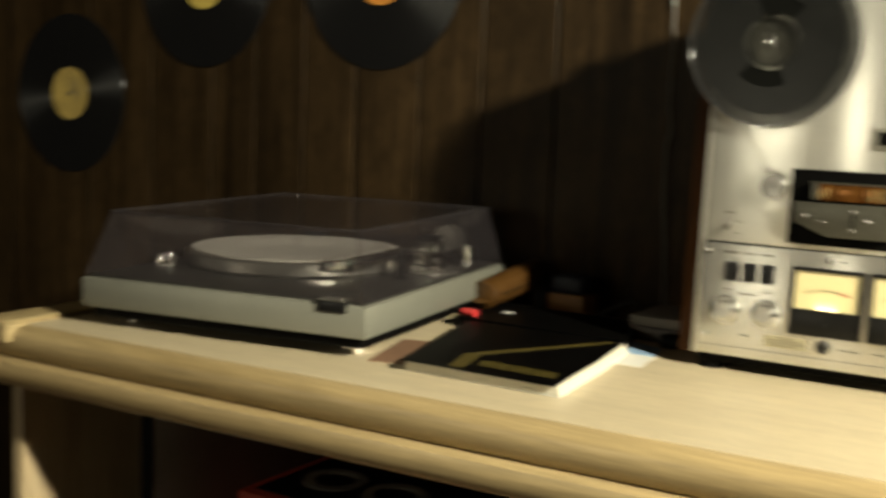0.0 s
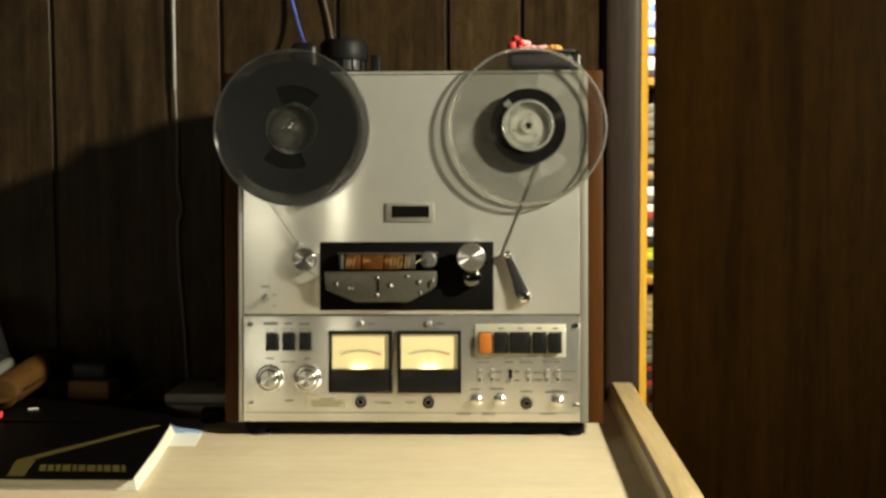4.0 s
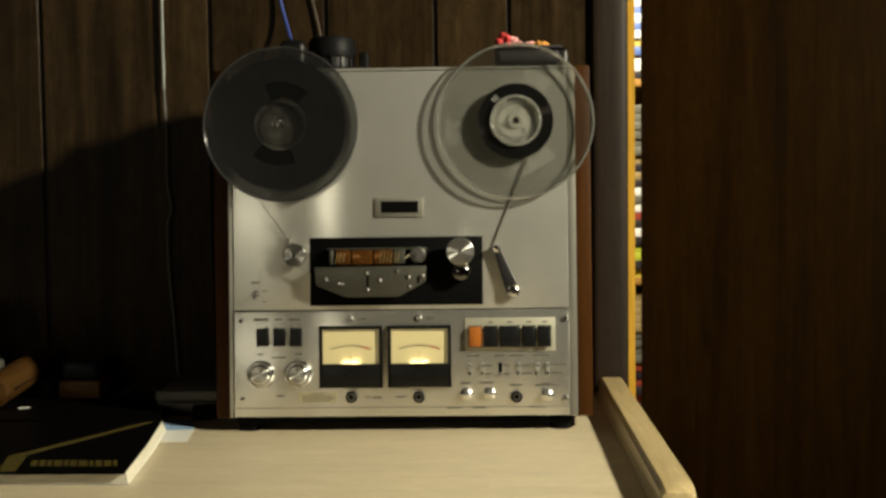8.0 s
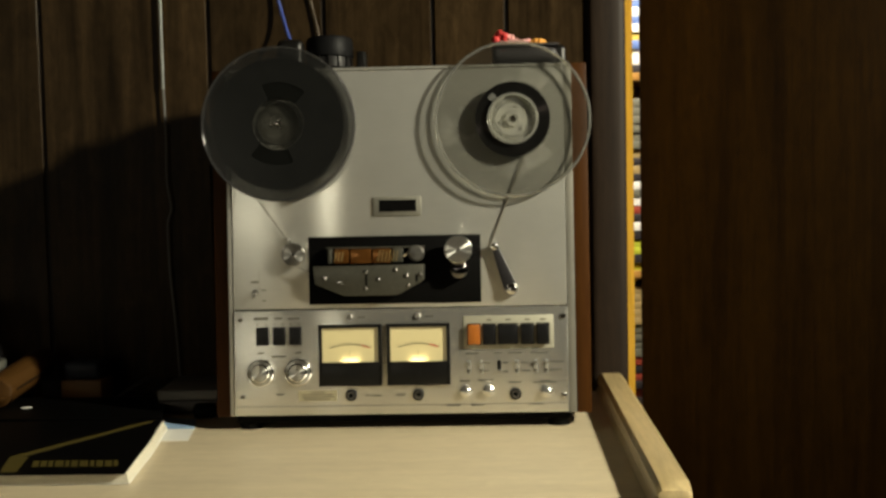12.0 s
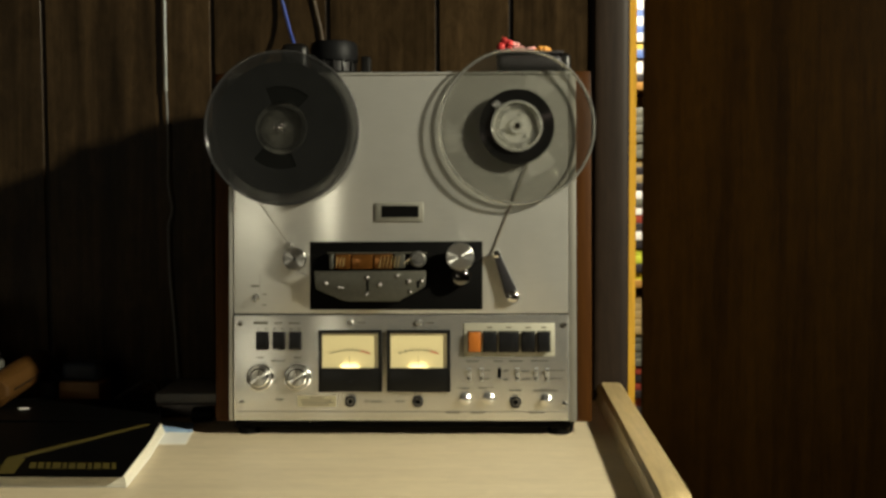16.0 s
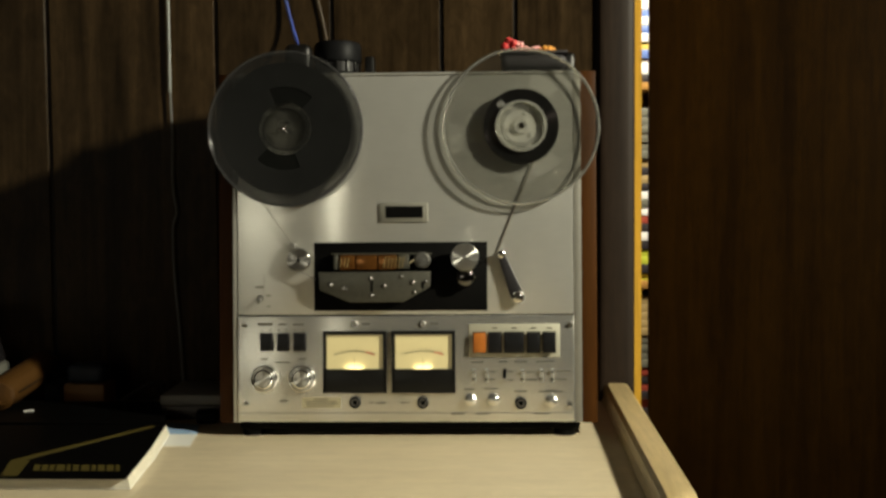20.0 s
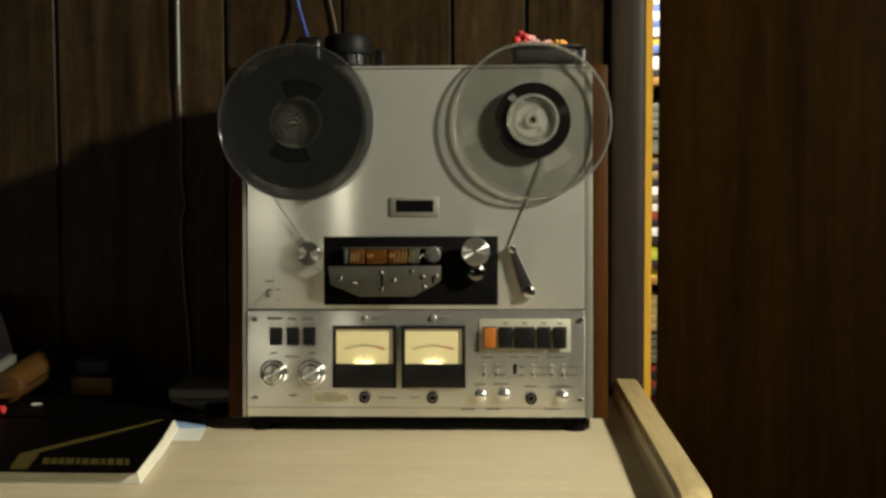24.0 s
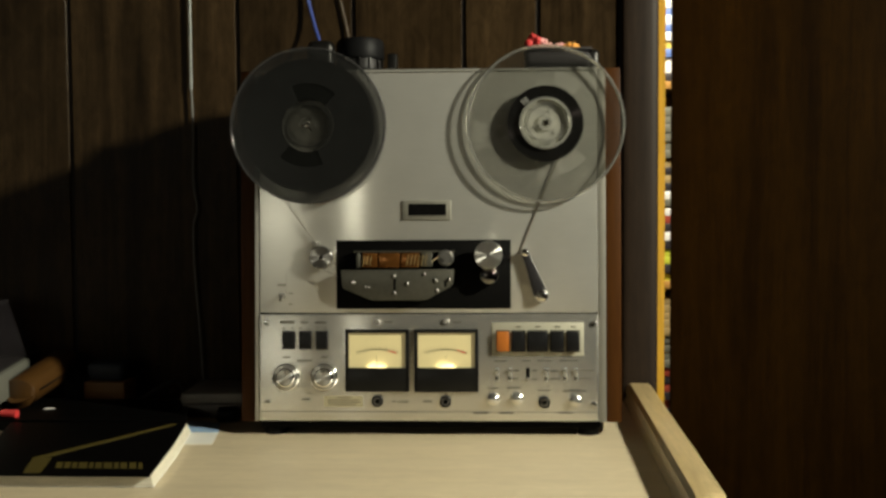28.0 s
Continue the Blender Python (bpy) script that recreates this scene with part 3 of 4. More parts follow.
for x in (-0.186, 0.186):
    part("foot", disc(0.013, 0, 0.0120, (x, 0.024, 0.0), 20, 0.002, UP), M_BLACKMATT, deck, "black rubber foot")
    part("foot", disc(0.012, 0, 0.0085, (x, 0.160, 0.0107), 20, 0.002, UP), M_BLACKMATT, deck, "black rubber foot")
part("base_rail", boxed(-0.200, 0.200, 0.008, 0.166, B - 0.0085, B + 0.003, 0.001), M_BLACKMATT, deck)


def screw(u, v, r=3.4):
    s = part("screw", lathe([(0, 0.001), (mm(r), 0.001), (mm(r), 0.0030), (mm(r * 0.8), 0.0042), (0, 0.0046)], 16, on(u, v)), M_CHROME, deck, "chrome screw")
    part("slot", plate(u - r * 0.7, v - 0.4, u + r * 0.7, v + 0.4, 0.0040, 0.0048), M_BLACKMATT, s)


for u, v in ((-191.5, 116), (191.5, 114.7), (-190.2, 22.0), (190.8, 20.5)):
    screw(u, v)

# counter
counter = part("counter", plate(-30.7, 236, 25.9, 258.3, 0.001, 0.0035, 0.0008), M_COUNTER, deck, "pale framed tape counter")
part("frame_groove", plate(-28.6, 238.2, 23.8, 256.4, 0.0035, 0.0037), M_STEEL, counter)
part("inner_frame", plate(-27.6, 239.0, 22.8, 255.6, 0.0036, 0.0041, 0.0003), M_COUNTER, counter)
part("window", plate(-24, 240.6, 20.2, 254.4, 0.0041, 0.0044), M_BLACKMATT, counter, "black counter window")
for k in range(4):
    part("digit_wheel", plate(-19 + 9.6 * k, 243.5, -12 + 9.6 * k, 251.5, 0.0044, 0.0047), M_BLACKMATT, counter)

# head bay
part("head_bay", plate(-108.8, 132, 95.2, 212.2, 0.001, 0.0022, 0.0004), M_BLACKMATT, deck, "black recessed head bay")
COVER = [(-101.5, 177.5), (29.0, 178), (28.3, 160.6), (24, 157), (-2.9, 142.6), (-64.8, 142.4), (-99.5, 156.5)]
cover = part("head_cover", prism([(mm(u), B + mm(v)) for u, v in COVER], -0.0185, -0.0022, 0.0008), M_GUN, deck, "gunmetal head cover with angled lower edge")
for u, v, r in ((-88, 163, 2.6), (-40, 170, 2.3), (-40, 150.5, 2.3), (-25, 161, 2.6), (-5, 172, 2.3), (8, 165, 2.8), (24, 166, 2.4), (10, 153.5, 2.2), (-73, 158, 1.6), (-69, 157.6, 1.6)):
    part("screw", lathe([(mm(r * 1.1), 0.0180), (mm(r * 1.1), 0.0190), (mm(r * 0.45), 0.0190 + mm(r * 0.45)), (mm(r * 0.35), 0.0194), (0, 0.0193)], 16, on(u, v)), M_SCREW, cover, "small chrome screw")
for u, v0, v1 in ((-39, 154, 168), (20, 158, 166)):
    part("slit", plate(u - 1.4, v0, u + 1.4, v1, 0.0184, 0.0188), M_BLACKMATT, cover)
for u0, u1, mat, lab in ((-84, -79, M_GUN, "steel tape guide"), (-77, -59, M_AMBER, "amber tape head"), (-58, -33, M_AMBER, "amber tape head"), (-32, -10, M_AMBER, "amber tape head")):
    part("tape_head", plate(u0, 180, u1, 197.5, 0.0022, 0.016, 0.002), mat, deck, lab)
for k in range(6):
    part("guide_pin", tube([on(-24 + 4.2 * k - 1.2, 182, 0.0165), on(-24 + 4.2 * k + 1.2, 195, 0.0165)], 0.0006, 6), M_BRASS, deck, "thin brass guide")
for k in range(3):
    part("guide_pin", tube([on(-76 + 4 * k, 183, 0.0165), on(-74 + 4 * k, 194, 0.0165)], 0.0006, 6), M_BRASS, deck, "thin brass guide")
part("lifter_bar", plate(-8, 181, 4, 198, 0.0022, 0.012, 0.001), M_GUN, deck)
part("head_rail", plate(-87, 197.8, 30, 199.6, 0.0022, 0.013, 0.0006), M_GUN, deck, "thin grey rail over the tape heads")
part("idler_arm", tube([on(2, 186, 0.010), on(18, 198, 0.013)], 0.0014, 8), M_CHROME, deck, "thin chrome idler arm")
part("idler", lathe([(0, 0.002), (0.0095, 0.002), (0.0095, 0.014), (0.0075, 0.0165), (0.003, 0.0165), (0.003, 0.019), (0, 0.019)], 28, on(19.5, 191)), M_STEEL, deck, "grey steel idler")

# capstan cap, pinch roller
cap = spun("capstan_cap", [(0, 0.002), (0.0115, 0.002), (0.0115, 0.016), (0.0156, 0.017), (0.0161, 0.019), (0.0161, 0.0265), (0.0152, 0.0278), (0.0142, 0.0280), (0, 0.0276)], on(69.3, 194.3), deck, "spun aluminium capstan cap")
part("centre_dot", disc(0.0014, 0.0278, 0.0286, (0, 0, 0), 12), M_STEEL, cap)
part("pinch_roller", lathe([(0, 0.002), (0.0112, 0.002), (0.0112, 0.016), (0.0095, 0.0185), (0.0065, 0.0202), (0.003, 0.0212), (0, 0.0214)], 32, on(69.7, 171)), M_DARKCHROME, deck, "dull steel pinch roller cap")

# tension rollers and arm
roller = spun("tension_roller", [(0, 0.001), (0.007, 0.001), (0.007, 0.007), (0.0130, 0.008), (0.0136, 0.0095), (0.0136, 0.0140), (0.0126, 0.0152), (0, 0.0147)], on(-125.1, 191.9), deck, "spun aluminium tension roller")
roller.data.materials[0] = M_SPUNDARK
part("centre_dot", disc(0.0018, 0.0147, 0.0155, (0, 0, 0), 12), M_BLACK, roller)
part("roller_pin", disc(0.0035, 0.001, 0.016, on(-132.5, 208), 16, 0.0008), M_STEEL, deck, "small steel guide pin")
ARM = [(110.0, 200.5), (107.4, 197.5), (108.5, 194.0), (121.5, 148.0), (125.0, 141.0), (131, 138.6), (137.0, 141.0), (139.0, 147.5), (137.4, 152.0), (115.4, 199.0), (113.2, 201.4)]
arm = part("tension_arm", prism([(mm(u), B + mm(v)) for u, v in ARM], -0.0095, -0.0045, 0.0016), M_ARM, deck, "tapered dark grey tension arm")
part("arm_tip", lathe([(0, 0.004), (0.0042, 0.004), (0.0042, 0.0115), (0.0022, 0.0130), (0, 0.0134)], 20, on(111.7, 197.2)), M_CHROME, arm, "chrome arm tip")
part("arm_pivot", lathe([(0, 0.001), (0.0078, 0.001), (0.0078, 0.0090), (0.0070, 0.0110), (0.0056, 0.0124), (0.0034, 0.0136), (0, 0.0141)], 28, on(130.8, 147.2)), M_CHROME, arm, "polished chrome domed arm pivot")

# speed lever
lever = part("lever", tube([on(-173, 146.6, 0.001), on(-173, 146.0, 0.007), on(-173.4, 141.5, 0.010)], 0.0018, 10), M_SATIN, deck, "small chrome toggle lever")
part("bushing", lathe([(0, 0.001), (0.0042, 0.001), (0.0040, 0.004), (0.0025, 0.006), (0, 0.006)], 18, on(-173, 146.8)), M_STEEL, lever)


def printed(u0, u1, v, h=1.1, w=None):
    part("print_bar", plate(u0, v - h, u1, v + h, 0.0, (0.00225 if v < 126 else 0.00125) if w is None else w), M_PRINT, deck)


printed(-178.5, -169, 160); printed(-166, -160, 150.2, 0.9); printed(-165.5, -160.5, 137.5, 0.8)
part("print_line", plate(-168.5, 150, -168.1, 176, 0.0005, 0.00125), M_PRINT, deck)

# rocker switches
for u0 in (-172.9, -153.2, -133.5):
    sw = part("rocker_switch", plate(u0, 84.6, u0 + 14.8, 106.2, 0.0018, 0.0040, 0.0006), M_BLACK, deck, "black rocker switch")
    part("rocker", prism([(mm(u0 + 1), B + 0.0862), (mm(u0 + 13.8), B + 0.0862), (mm(u0 + 13.8), B + 0.1046), (mm(u0 + 1), B + 0.1046)], -0.0062, -0.0040, 0.0008), M_BUTTON, sw)
printed(-175.5, -158.5, 116.4, 1.6); printed(-151, -142, 116.2, 0.9); printed(-134, -121, 116.0, 1.0)
for u in (-171, -161, -151, -142, -131, -122):
    printed(u - 1.2, u + 1.2, 109.4, 0.9)

# level knobs: two rings each
for u in (-168.0, -123.3):
    k = spun("level_knob", [(0, 0.0018), (0.0152, 0.0018), (0.0152, 0.0060)], on(u, 52.2), deck, "polished aluminium double level knob")
    part("outer_face", lathe([(0.0146, 0.0074), (0.0110, 0.0076)], 64), M_SPUN, k, "spun aluminium outer face")
    part("outer_rim", lathe([(0.0152, 0.0060), (0.0160, 0.0062), (0.0160, 0.0065), (0.0146, 0.0075)], 64), M_CHROME, k, "bright chamfered rim")
    part("inner_rim", lathe([(0.0112, 0.0074), (0.0112, 0.0112), (0.0098, 0.0122)], 64), M_CHROME, k, "bright chamfered rim")
    top = part("knob_face", lathe([(0.0098, 0.0122), (0, 0.0125)], 64), M_SPUN, k, "spun aluminium face")
    part("pointer", boxed(-0.0003, 0.0003, -0.0130, -0.0122, 0.003, 0.0095), M_BLACK, top)
    for i in range(24):
        a = 2 * math.pi * i / 24
        bm = boxed(-0.0006, 0.0006, -0.0058, -0.0024, 0.0150, 0.0157)
        bm.transform(Matrix.Rotation(a, 4, "Y"))
        part("knurl", bm, M_EDGE, k)
    printed(u - 4, u + 4, 75.5, 0.8)
printed(-155, -138, 71.5, 0.8); printed(-150, -141, 26, 0.8); printed(-8, 3, 24, 0.7); printed(-37, -25, 23.4, 0.7); printed(-44, -40, 24, 0.7)

# meters
for left in (-98.5, -17.6):
    u0, u1, v0, v1 = left, left + 74.8, 35.2, 108.2
    meter = part("level_meter", bmesh.new(), M_BLACK, deck, "lit cream level meter in a black bezel")
    bm = bmesh.new()
    for a in ((u0, v0, u0 + 4.2, v1), (u1 - 4.2, v0, u1, v1), (u0, v1 - 4.2, u1, v1), (u0, v0, u1, 63.4)):
        bm.from_mesh(mesh_of("tmp", plate(*a, 0.0018, 0.0062, 0.0007), M_BLACK))
    bm.to_mesh(meter.data)
    bm.free()
    face = part("dial", plate(u0 + 3, 60, u1 - 3, v1 - 3, 0.0018, 0.0030), M_DIAL, meter, "softly lit cream dial")
    cx = (u0 + u1) / 2
    arc = [on(cx + 62 * math.sin(radians(a)), 88.5 - 62 + 62 * math.cos(radians(a)) - 4.0, 0.0033) for a in range(-22, 13, 2)]
    part("scale_arc", tube(arc, 0.00034, 5), M_BLACKMATT, face)
    arc = [on(cx + 62 * math.sin(radians(a)), 88.5 - 62 + 62 * math.cos(radians(a)) - 4.0, 0.0033) for a in range(12, 23, 2)]
    part("red_arc", tube(arc, 0.00062, 5), M_RED, face, "red end of the scale")
    for a in range(-22, 23, 4):
        s, c = math.sin(radians(a)), math.cos(radians(a))
        part("tick", tube([on(cx + 62 * s, 22.5 + 62 * c, 0.0033), on(cx + 65 * s, 22.5 + 65 * c, 0.0033)], 0.00020, 4), M_PRINT, face)
    a = radians(3)
    part("needle", tube([on(cx, 62, 0.0042), on(cx - 15 * math.sin(a), 62 + 15 * math.cos(a), 0.0042)], 0.00016, 4), M_PRINT, meter, "thin meter needle")
    part("hub_cover", lathe([(0, 0.0062), (0.0022, 0.0062), (0.0022, 0.0068), (0, 0.0070)], 16, on(cx, 48)), M_BUTTON, meter)
    data = bpy.data.lights.new("meter_bulb", "AREA")
    data.shape, data.size, data.size_y, data.energy, data.color = "RECTANGLE", 0.020, 0.002, 0.0032, (1.0, 0.86, 0.56)
    spot = new("meter_bulb", data)
    spot.parent = deck
    spot.matrix_local = Matrix.Translation(on(cx, 63.7, 0.0052)) @ Matrix.Rotation(radians(150), 4, "X")
for u in (-61.1, 19.4):
    part("trimmer", lathe([(0, 0.0018), (0.0034, 0.0018), (0.0034, 0.004), (0.0022, 0.0048), (0, 0.0036)], 18, on(u, 116.8)), M_STEEL, deck, "small steel trimmer")
    part("trimmer_head", plate(u + 1.0, 117.5, u + 4.5, 121, 0.0018, 0.0040, 0.0006), M_SATIN, deck)
    printed(u + 9, u + 18, 116.4, 0.7)

# jacks
for u, v in ((-61, 24.2), (18.7, 23.8), (133.5, 23.2)):
    j = part("jack", lathe([(0.0030, 0.0018), (0.0068, 0.0018), (0.0068, 0.0046), (0.0055, 0.0058), (0.0040, 0.0058), (0.0034, 0.0036), (0.0030, 0.0018)], 28, on(u, v)), M_BLACK, deck, "black headphone jack with steel ring")
    part("hole", disc(0.0032, 0.0018, 0.0026, on(u, v), 16), M_BLACKMATT, j)
    part("ring", ring(0.0032, 0.0042, 0.0050, 0.0062, on(u, v), 24), M_STEEL, j)
st = part("sticker", plate(-123.5, 17.6, -78.2, 30.2, 0.0018, 0.0022), M_STICKER, deck, "worn gold rating sticker")
for k, (a, b) in enumerate(((-109, -92), (-120, -83), (-120, -81), (-118, -86))):
    part("print_bar", plate(a, 27.5 - 2.7 * k, b, 28.5 - 2.7 * k, 0.0022, 0.00235), M_PRINT, st)

# transport keys
keys = part("key_plate", plate(73.4, 76.8, 179.5, 116.0, 0.0018, 0.0030, 0.0005), M_PLATE, deck, "cream transport key plate")
for u0, u1, mat, lab in ((78.4, 92.7, M_ORANGE, "orange record key"), (96.6, 110.9, M_BUTTON, ""), (114.7, 136.9, M_BUTTON, ""), (141.5, 155.8, M_BUTTON, ""), (160.0, 173.9, M_BUTTON, "")):
    part("key_recess", plate(u0 - 0.9, 81.6, u1 + 0.9, 106.8, 0.0030, 0.0034), M_BLACKMATT, keys)
    bm = prism([(mm(u0), B + 0.0826), (mm(u1), B + 0.0826), (mm(u1), B + 0.1058), (mm(u0), B + 0.1058)], -0.0095, -0.0034, 0.0012)
    part("key", bm, mat, keys, lab)
for u in (103.5, 126, 148.5, 167):
    part("print_bar", plate(u - 3, 110, u + 3, 111.6, 0.0030, 0.00325), M_PRINT, keys)

# small switches and knobs
for u in (79, 93.8, 114.7, 135.8, 157.8, 170.4):
    down = u == 114.7
    tg = part("toggle", plate(u - 2.0, 48, u + 2.0, 63, 0.0018, 0.0024, 0.0002), M_BLACKMATT if down else M_EDGE, deck, "small chrome slide toggle")
    z = 50.5 if down else 60
    part("bat", lathe([(0, 0.002), (0.0021, 0.002), (0.0018, 0.0035), (0.0023, 0.0046), (0.0016, 0.0054), (0, 0.0056)], 14, on(u, z)), M_SATIN, tg)
    if not down:
        part("hole", disc(0.0016, 0.0024, 0.0028, on(u - 0.6, 51), 12), M_BLACKMATT, tg)
for u, v in ((74.5, 26.8), (101.9, 27.4), (169.7, 25.4)):
    part("small_knob", lathe([(0, 0.0018), (0.0070, 0.0018), (0.0070, 0.0040), (0.0056, 0.0050), (0.0054, 0.0085), (0.0030, 0.0102), (0, 0.0104)], 28, on(u, v)), M_SATIN, deck, "small chrome knob")
    printed(u - 7, u + 5, v + 12.5, 0.7)
for a, b, v in ((76, 90, 71.3), (108, 118, 71.5), (126, 141, 71.5), (152, 172, 71.7), (119, 125, 60), (119, 125, 50), (140, 150, 59.5), (140, 152, 50.5), (174, 191, 60.5), (174, 188, 51), (96, 104, 60), (96, 103, 50.5),
                (52, 68, 10.6), (81, 97, 10.6), (149, 167, 11.0), (126, 140, 37), (155, 182, 36.5), (90, 95, 40)):
    printed(a, b, v, 0.75)


# ---- reels: things that sit on the spindles ----
def flange(mat_rim, w, mat, parent, openings=0, span=9, radii=(0.030, 0.044, 0.060, 0.0896), start=0):
    """A clear disc with a bead round it and, evenly spaced, openings near the hub."""
    bm = bmesh.new()
    seg = 96
    front, back = [[[bm.verts.new((r * math.cos(2 * math.pi * i / seg), y, r * math.sin(2 * math.pi * i / seg))) for i in range(seg)] for r in radii] for y in (-w - 0.0012, -w)]
    for k in range(3):
        for i in range(seg):
            if openings and k == 1 and ((i - start) % (seg // openings)) < span:
                continue
            j = (i + 1) % seg
            bm.faces.new((front[k][i], front[k + 1][i], front[k + 1][j], front[k][j]))
            bm.faces.new((back[k][i], back[k][j], back[k + 1][j], back[k + 1][i]))
    for i in range(seg):
        j = (i + 1) % seg
        bm.faces.new((front[3][i], back[3][i], back[3][j], front[3][j]))
        bm.faces.new((front[0][i], front[0][j], back[0][j], back[0][i]))
    fl = part("flange", bm, mat, parent, "thin clear plastic flange")
    part("rim", lathe([(0.0891, w - 0.0006), (0.0911, w - 0.0004), (0.0915, w + 0.0006), (0.0913, w + 0.0014), (0.0903, w + 0.0023), (0.0896, w + 0.0023), (0.0885, w + 0.0014), (0.0891, w - 0.0006)], 96), mat_rim, fl, "rounded clear rim")
    return fl


def deck_place(u, v, roll=0.0):
    return deck.matrix_world @ Matrix.Translation(on(u, v)) @ Matrix.Rotation(roll, 4, "Y")


deck.matrix_world = pose(0, 0, T, -TILT, 0, TURN)
for u in (-140.4, 135.5):
    part("reel_table", lathe([(0, 0.001), (0.026, 0.001), (0.026, 0.0030), (0.024, 0.0036), (0, 0.0036)], 40, on(u, 346)), M_STEEL, deck, "steel reel table")
    sp = part("spindle", lathe([(0, 0.0036), (0.0038, 0.0036), (0.0038, 0.0152), (0.0026, 0.0170), (0, 0.0174)], 20, on(u, 346)), M_CHROME, deck, "chrome spindle")
    for k in range(3 if u < 0 else 0):
        bm = boxed(-0.0011, 0.0011, -0.0162, -0.0145, 0.0025, 0.0085, 0.0005)
        bm.transform(Matrix.Translation(on(u, 346)) @ Matrix.Rotation(2 * math.pi * k / 3 + 0.4, 4, "Y"))
        part("spindle_lug", bm, M_CHROME, sp)

RAISED = Matrix.Translation((0, 0.0047, 0))
supply = thing("tape_reel", deck_place(-140.4, 346, radians(-48)) @ RAISED, "clear plastic tape reel wound full of dark grey tape", "tape reel", "reels on the tape deck")
part("tape_pack", lathe([(0.031, 0.0125), (0.0775, 0.0125), (0.0775, 0.0186), (0.031, 0.0186)], 96), M_TAPE, supply, "dark grey tape pack")
flange(M_RIMSMOKY, 0.0110, M_SMOKY, supply)
flange(M_RIMSMOKY, 0.0193, M_SMOKY, supply, 2, 17, (0.0245, 0.0262, 0.0490, 0.0896), 0)
part("hub", lathe([(0.0045, 0.0108), (0.0300, 0.0108), (0.0300, 0.0206), (0.0238, 0.0206), (0.0226, 0.0190), (0.0100, 0.0184), (0.0085, 0.0225), (0.0045, 0.0225)], 64), M_SMOKYHUB, supply, "smoky plastic hub")
takeup = thing("tape_reel", deck_place(135.5, 346, radians(75)) @ RAISED, "clear plastic take-up reel with a thin ring of brown tape", "tape reel", "reels on the tape deck")
flange(M_RIM, 0.0110, M_CLEAR, takeup)
flange(M_RIM, 0.0193, M_CLEAR, takeup, 3, 9, (0.030, 0.046, 0.062, 0.0896))
part("tape_pack", lathe([(0.0300, 0.0125), (0.0438, 0.0125), (0.0438, 0.0186), (0.0300, 0.0186)], 72), M_WOUND, takeup, "thin ring of dark brown tape")
hub = part("hub", lathe([(0.0045, 0.0105), (0.0298, 0.0105), (0.0298, 0.0228), (0.0262, 0.0235), (0.0250, 0.0190), (0.0225, 0.0185), (0.0100, 0.0185), (0.0085, 0.0225), (0.0045, 0.0225)], 64), M_HUBCLEAR, takeup, "cloudy clear hub")
part("bright_ring", lathe([(0.0268, 0.0228), (0.0298, 0.0228), (0.0300, 0.0245), (0.0285, 0.0250), (0.0268, 0.0245), (0.0268, 0.0228)], 64), M_RIM, hub, "bright moulded ring")
part("bright_ring", lathe([(0.0195, 0.0185), (0.0212, 0.0185), (0.0212, 0.0200), (0.0195, 0.0200), (0.0195, 0.0185)], 64), M_RIM, hub)
part("bright_ring", lathe([(0.0226, 0.0186), (0.0240, 0.0186), (0.0240, 0.0214), (0.0226, 0.0214), (0.0226, 0.0186)], 64), M_RIM, hub)
for k in range(3):
    a = k * 2 * math.pi / 3 + 0.5
    b = lathe([(0, 0.0184), (0.0022, 0.0184), (0.0020, 0.0196), (0.0008, 0.0202), (0, 0.0203)], 14, (0.0152 * math.cos(a), 0, 0.0152 * math.sin(a)))
    part("boss", b, M_RIM, hub, "small round moulded boss")
bm = boxed(-0.0042, 0.0042, -0.0216, -0.0206, 0.0305, 0.0385, 0.0004)
bm.transform(Matrix.Rotation(-0.75 - radians(75), 4, "Y"))
part("flange_rib", bm, M_RIM, takeup, "thick clear rib beside the hub")

# the tape itself between reels and heads
tape = thing("recording_tape", deck.matrix_world.copy(), "thin dark recording tape threaded between reels and heads", "tape")
part("strand", tube([on(-195, 300, 0.006), on(-168.4, 257.7, 0.005), on(-134.5, 210.6, 0.005)], 0.0005, 6, 0.0012), M_TAPEBACK, tape)
part("strand", tube([on(-121.8, 178.3, 0.014), on(-105, 169.5, 0.014)], 0.0005, 6, 0.0012), M_TAPEBROWN, tape)
part("strand", tube([on(150, 306, 0.0042), on(118.4, 229.3, 0.0026), on(106.5, 199.0, 0.0026)], 0.0011, 6, 0.0006), M_TAPEBACK, tape)
part("strand", tube([on(106.5, 197, 0.014), on(86, 190, 0.014)], 0.0005, 6, 0.0012), M_TAPEBROWN, tape)

# ---- on the deck ----
DT = deck.matrix_world


def on_top(x, y):
    """The pose of a thing that stands on the top of the deck."""
    return DT @ pose(x, y, B + H - 0.004)


puck = thing("cable_reel", on_top(-0.088, 0.066), "black round plastic cable winder lying on top of the tape deck", "cable winder")
part("base", lathe([(0, 0.0), (0.034, 0.0), (0.0350, 0.002), (0.0350, 0.014), (0.0335, 0.016), (0, 0.016)], 48, (0, 0, 0), UP), M_BLACKMATT, puck, "flat black base")
part("body", disc(0.0265, 0.016, 0.030, (0, 0, 0), 48, 0.001, UP), M_CORE, puck, "dark wound core")
for k in range(14):
    a = 2 * math.pi * k / 14 + 0.1
    bm = boxed(-0.0012, 0.0012, 0.0263, 0.0292, 0.0158, 0.0304, 0.0004)
    bm.transform(Matrix.Rotation(a, 4, "Z"))
    part("rib", bm, M_BLACK, puck)
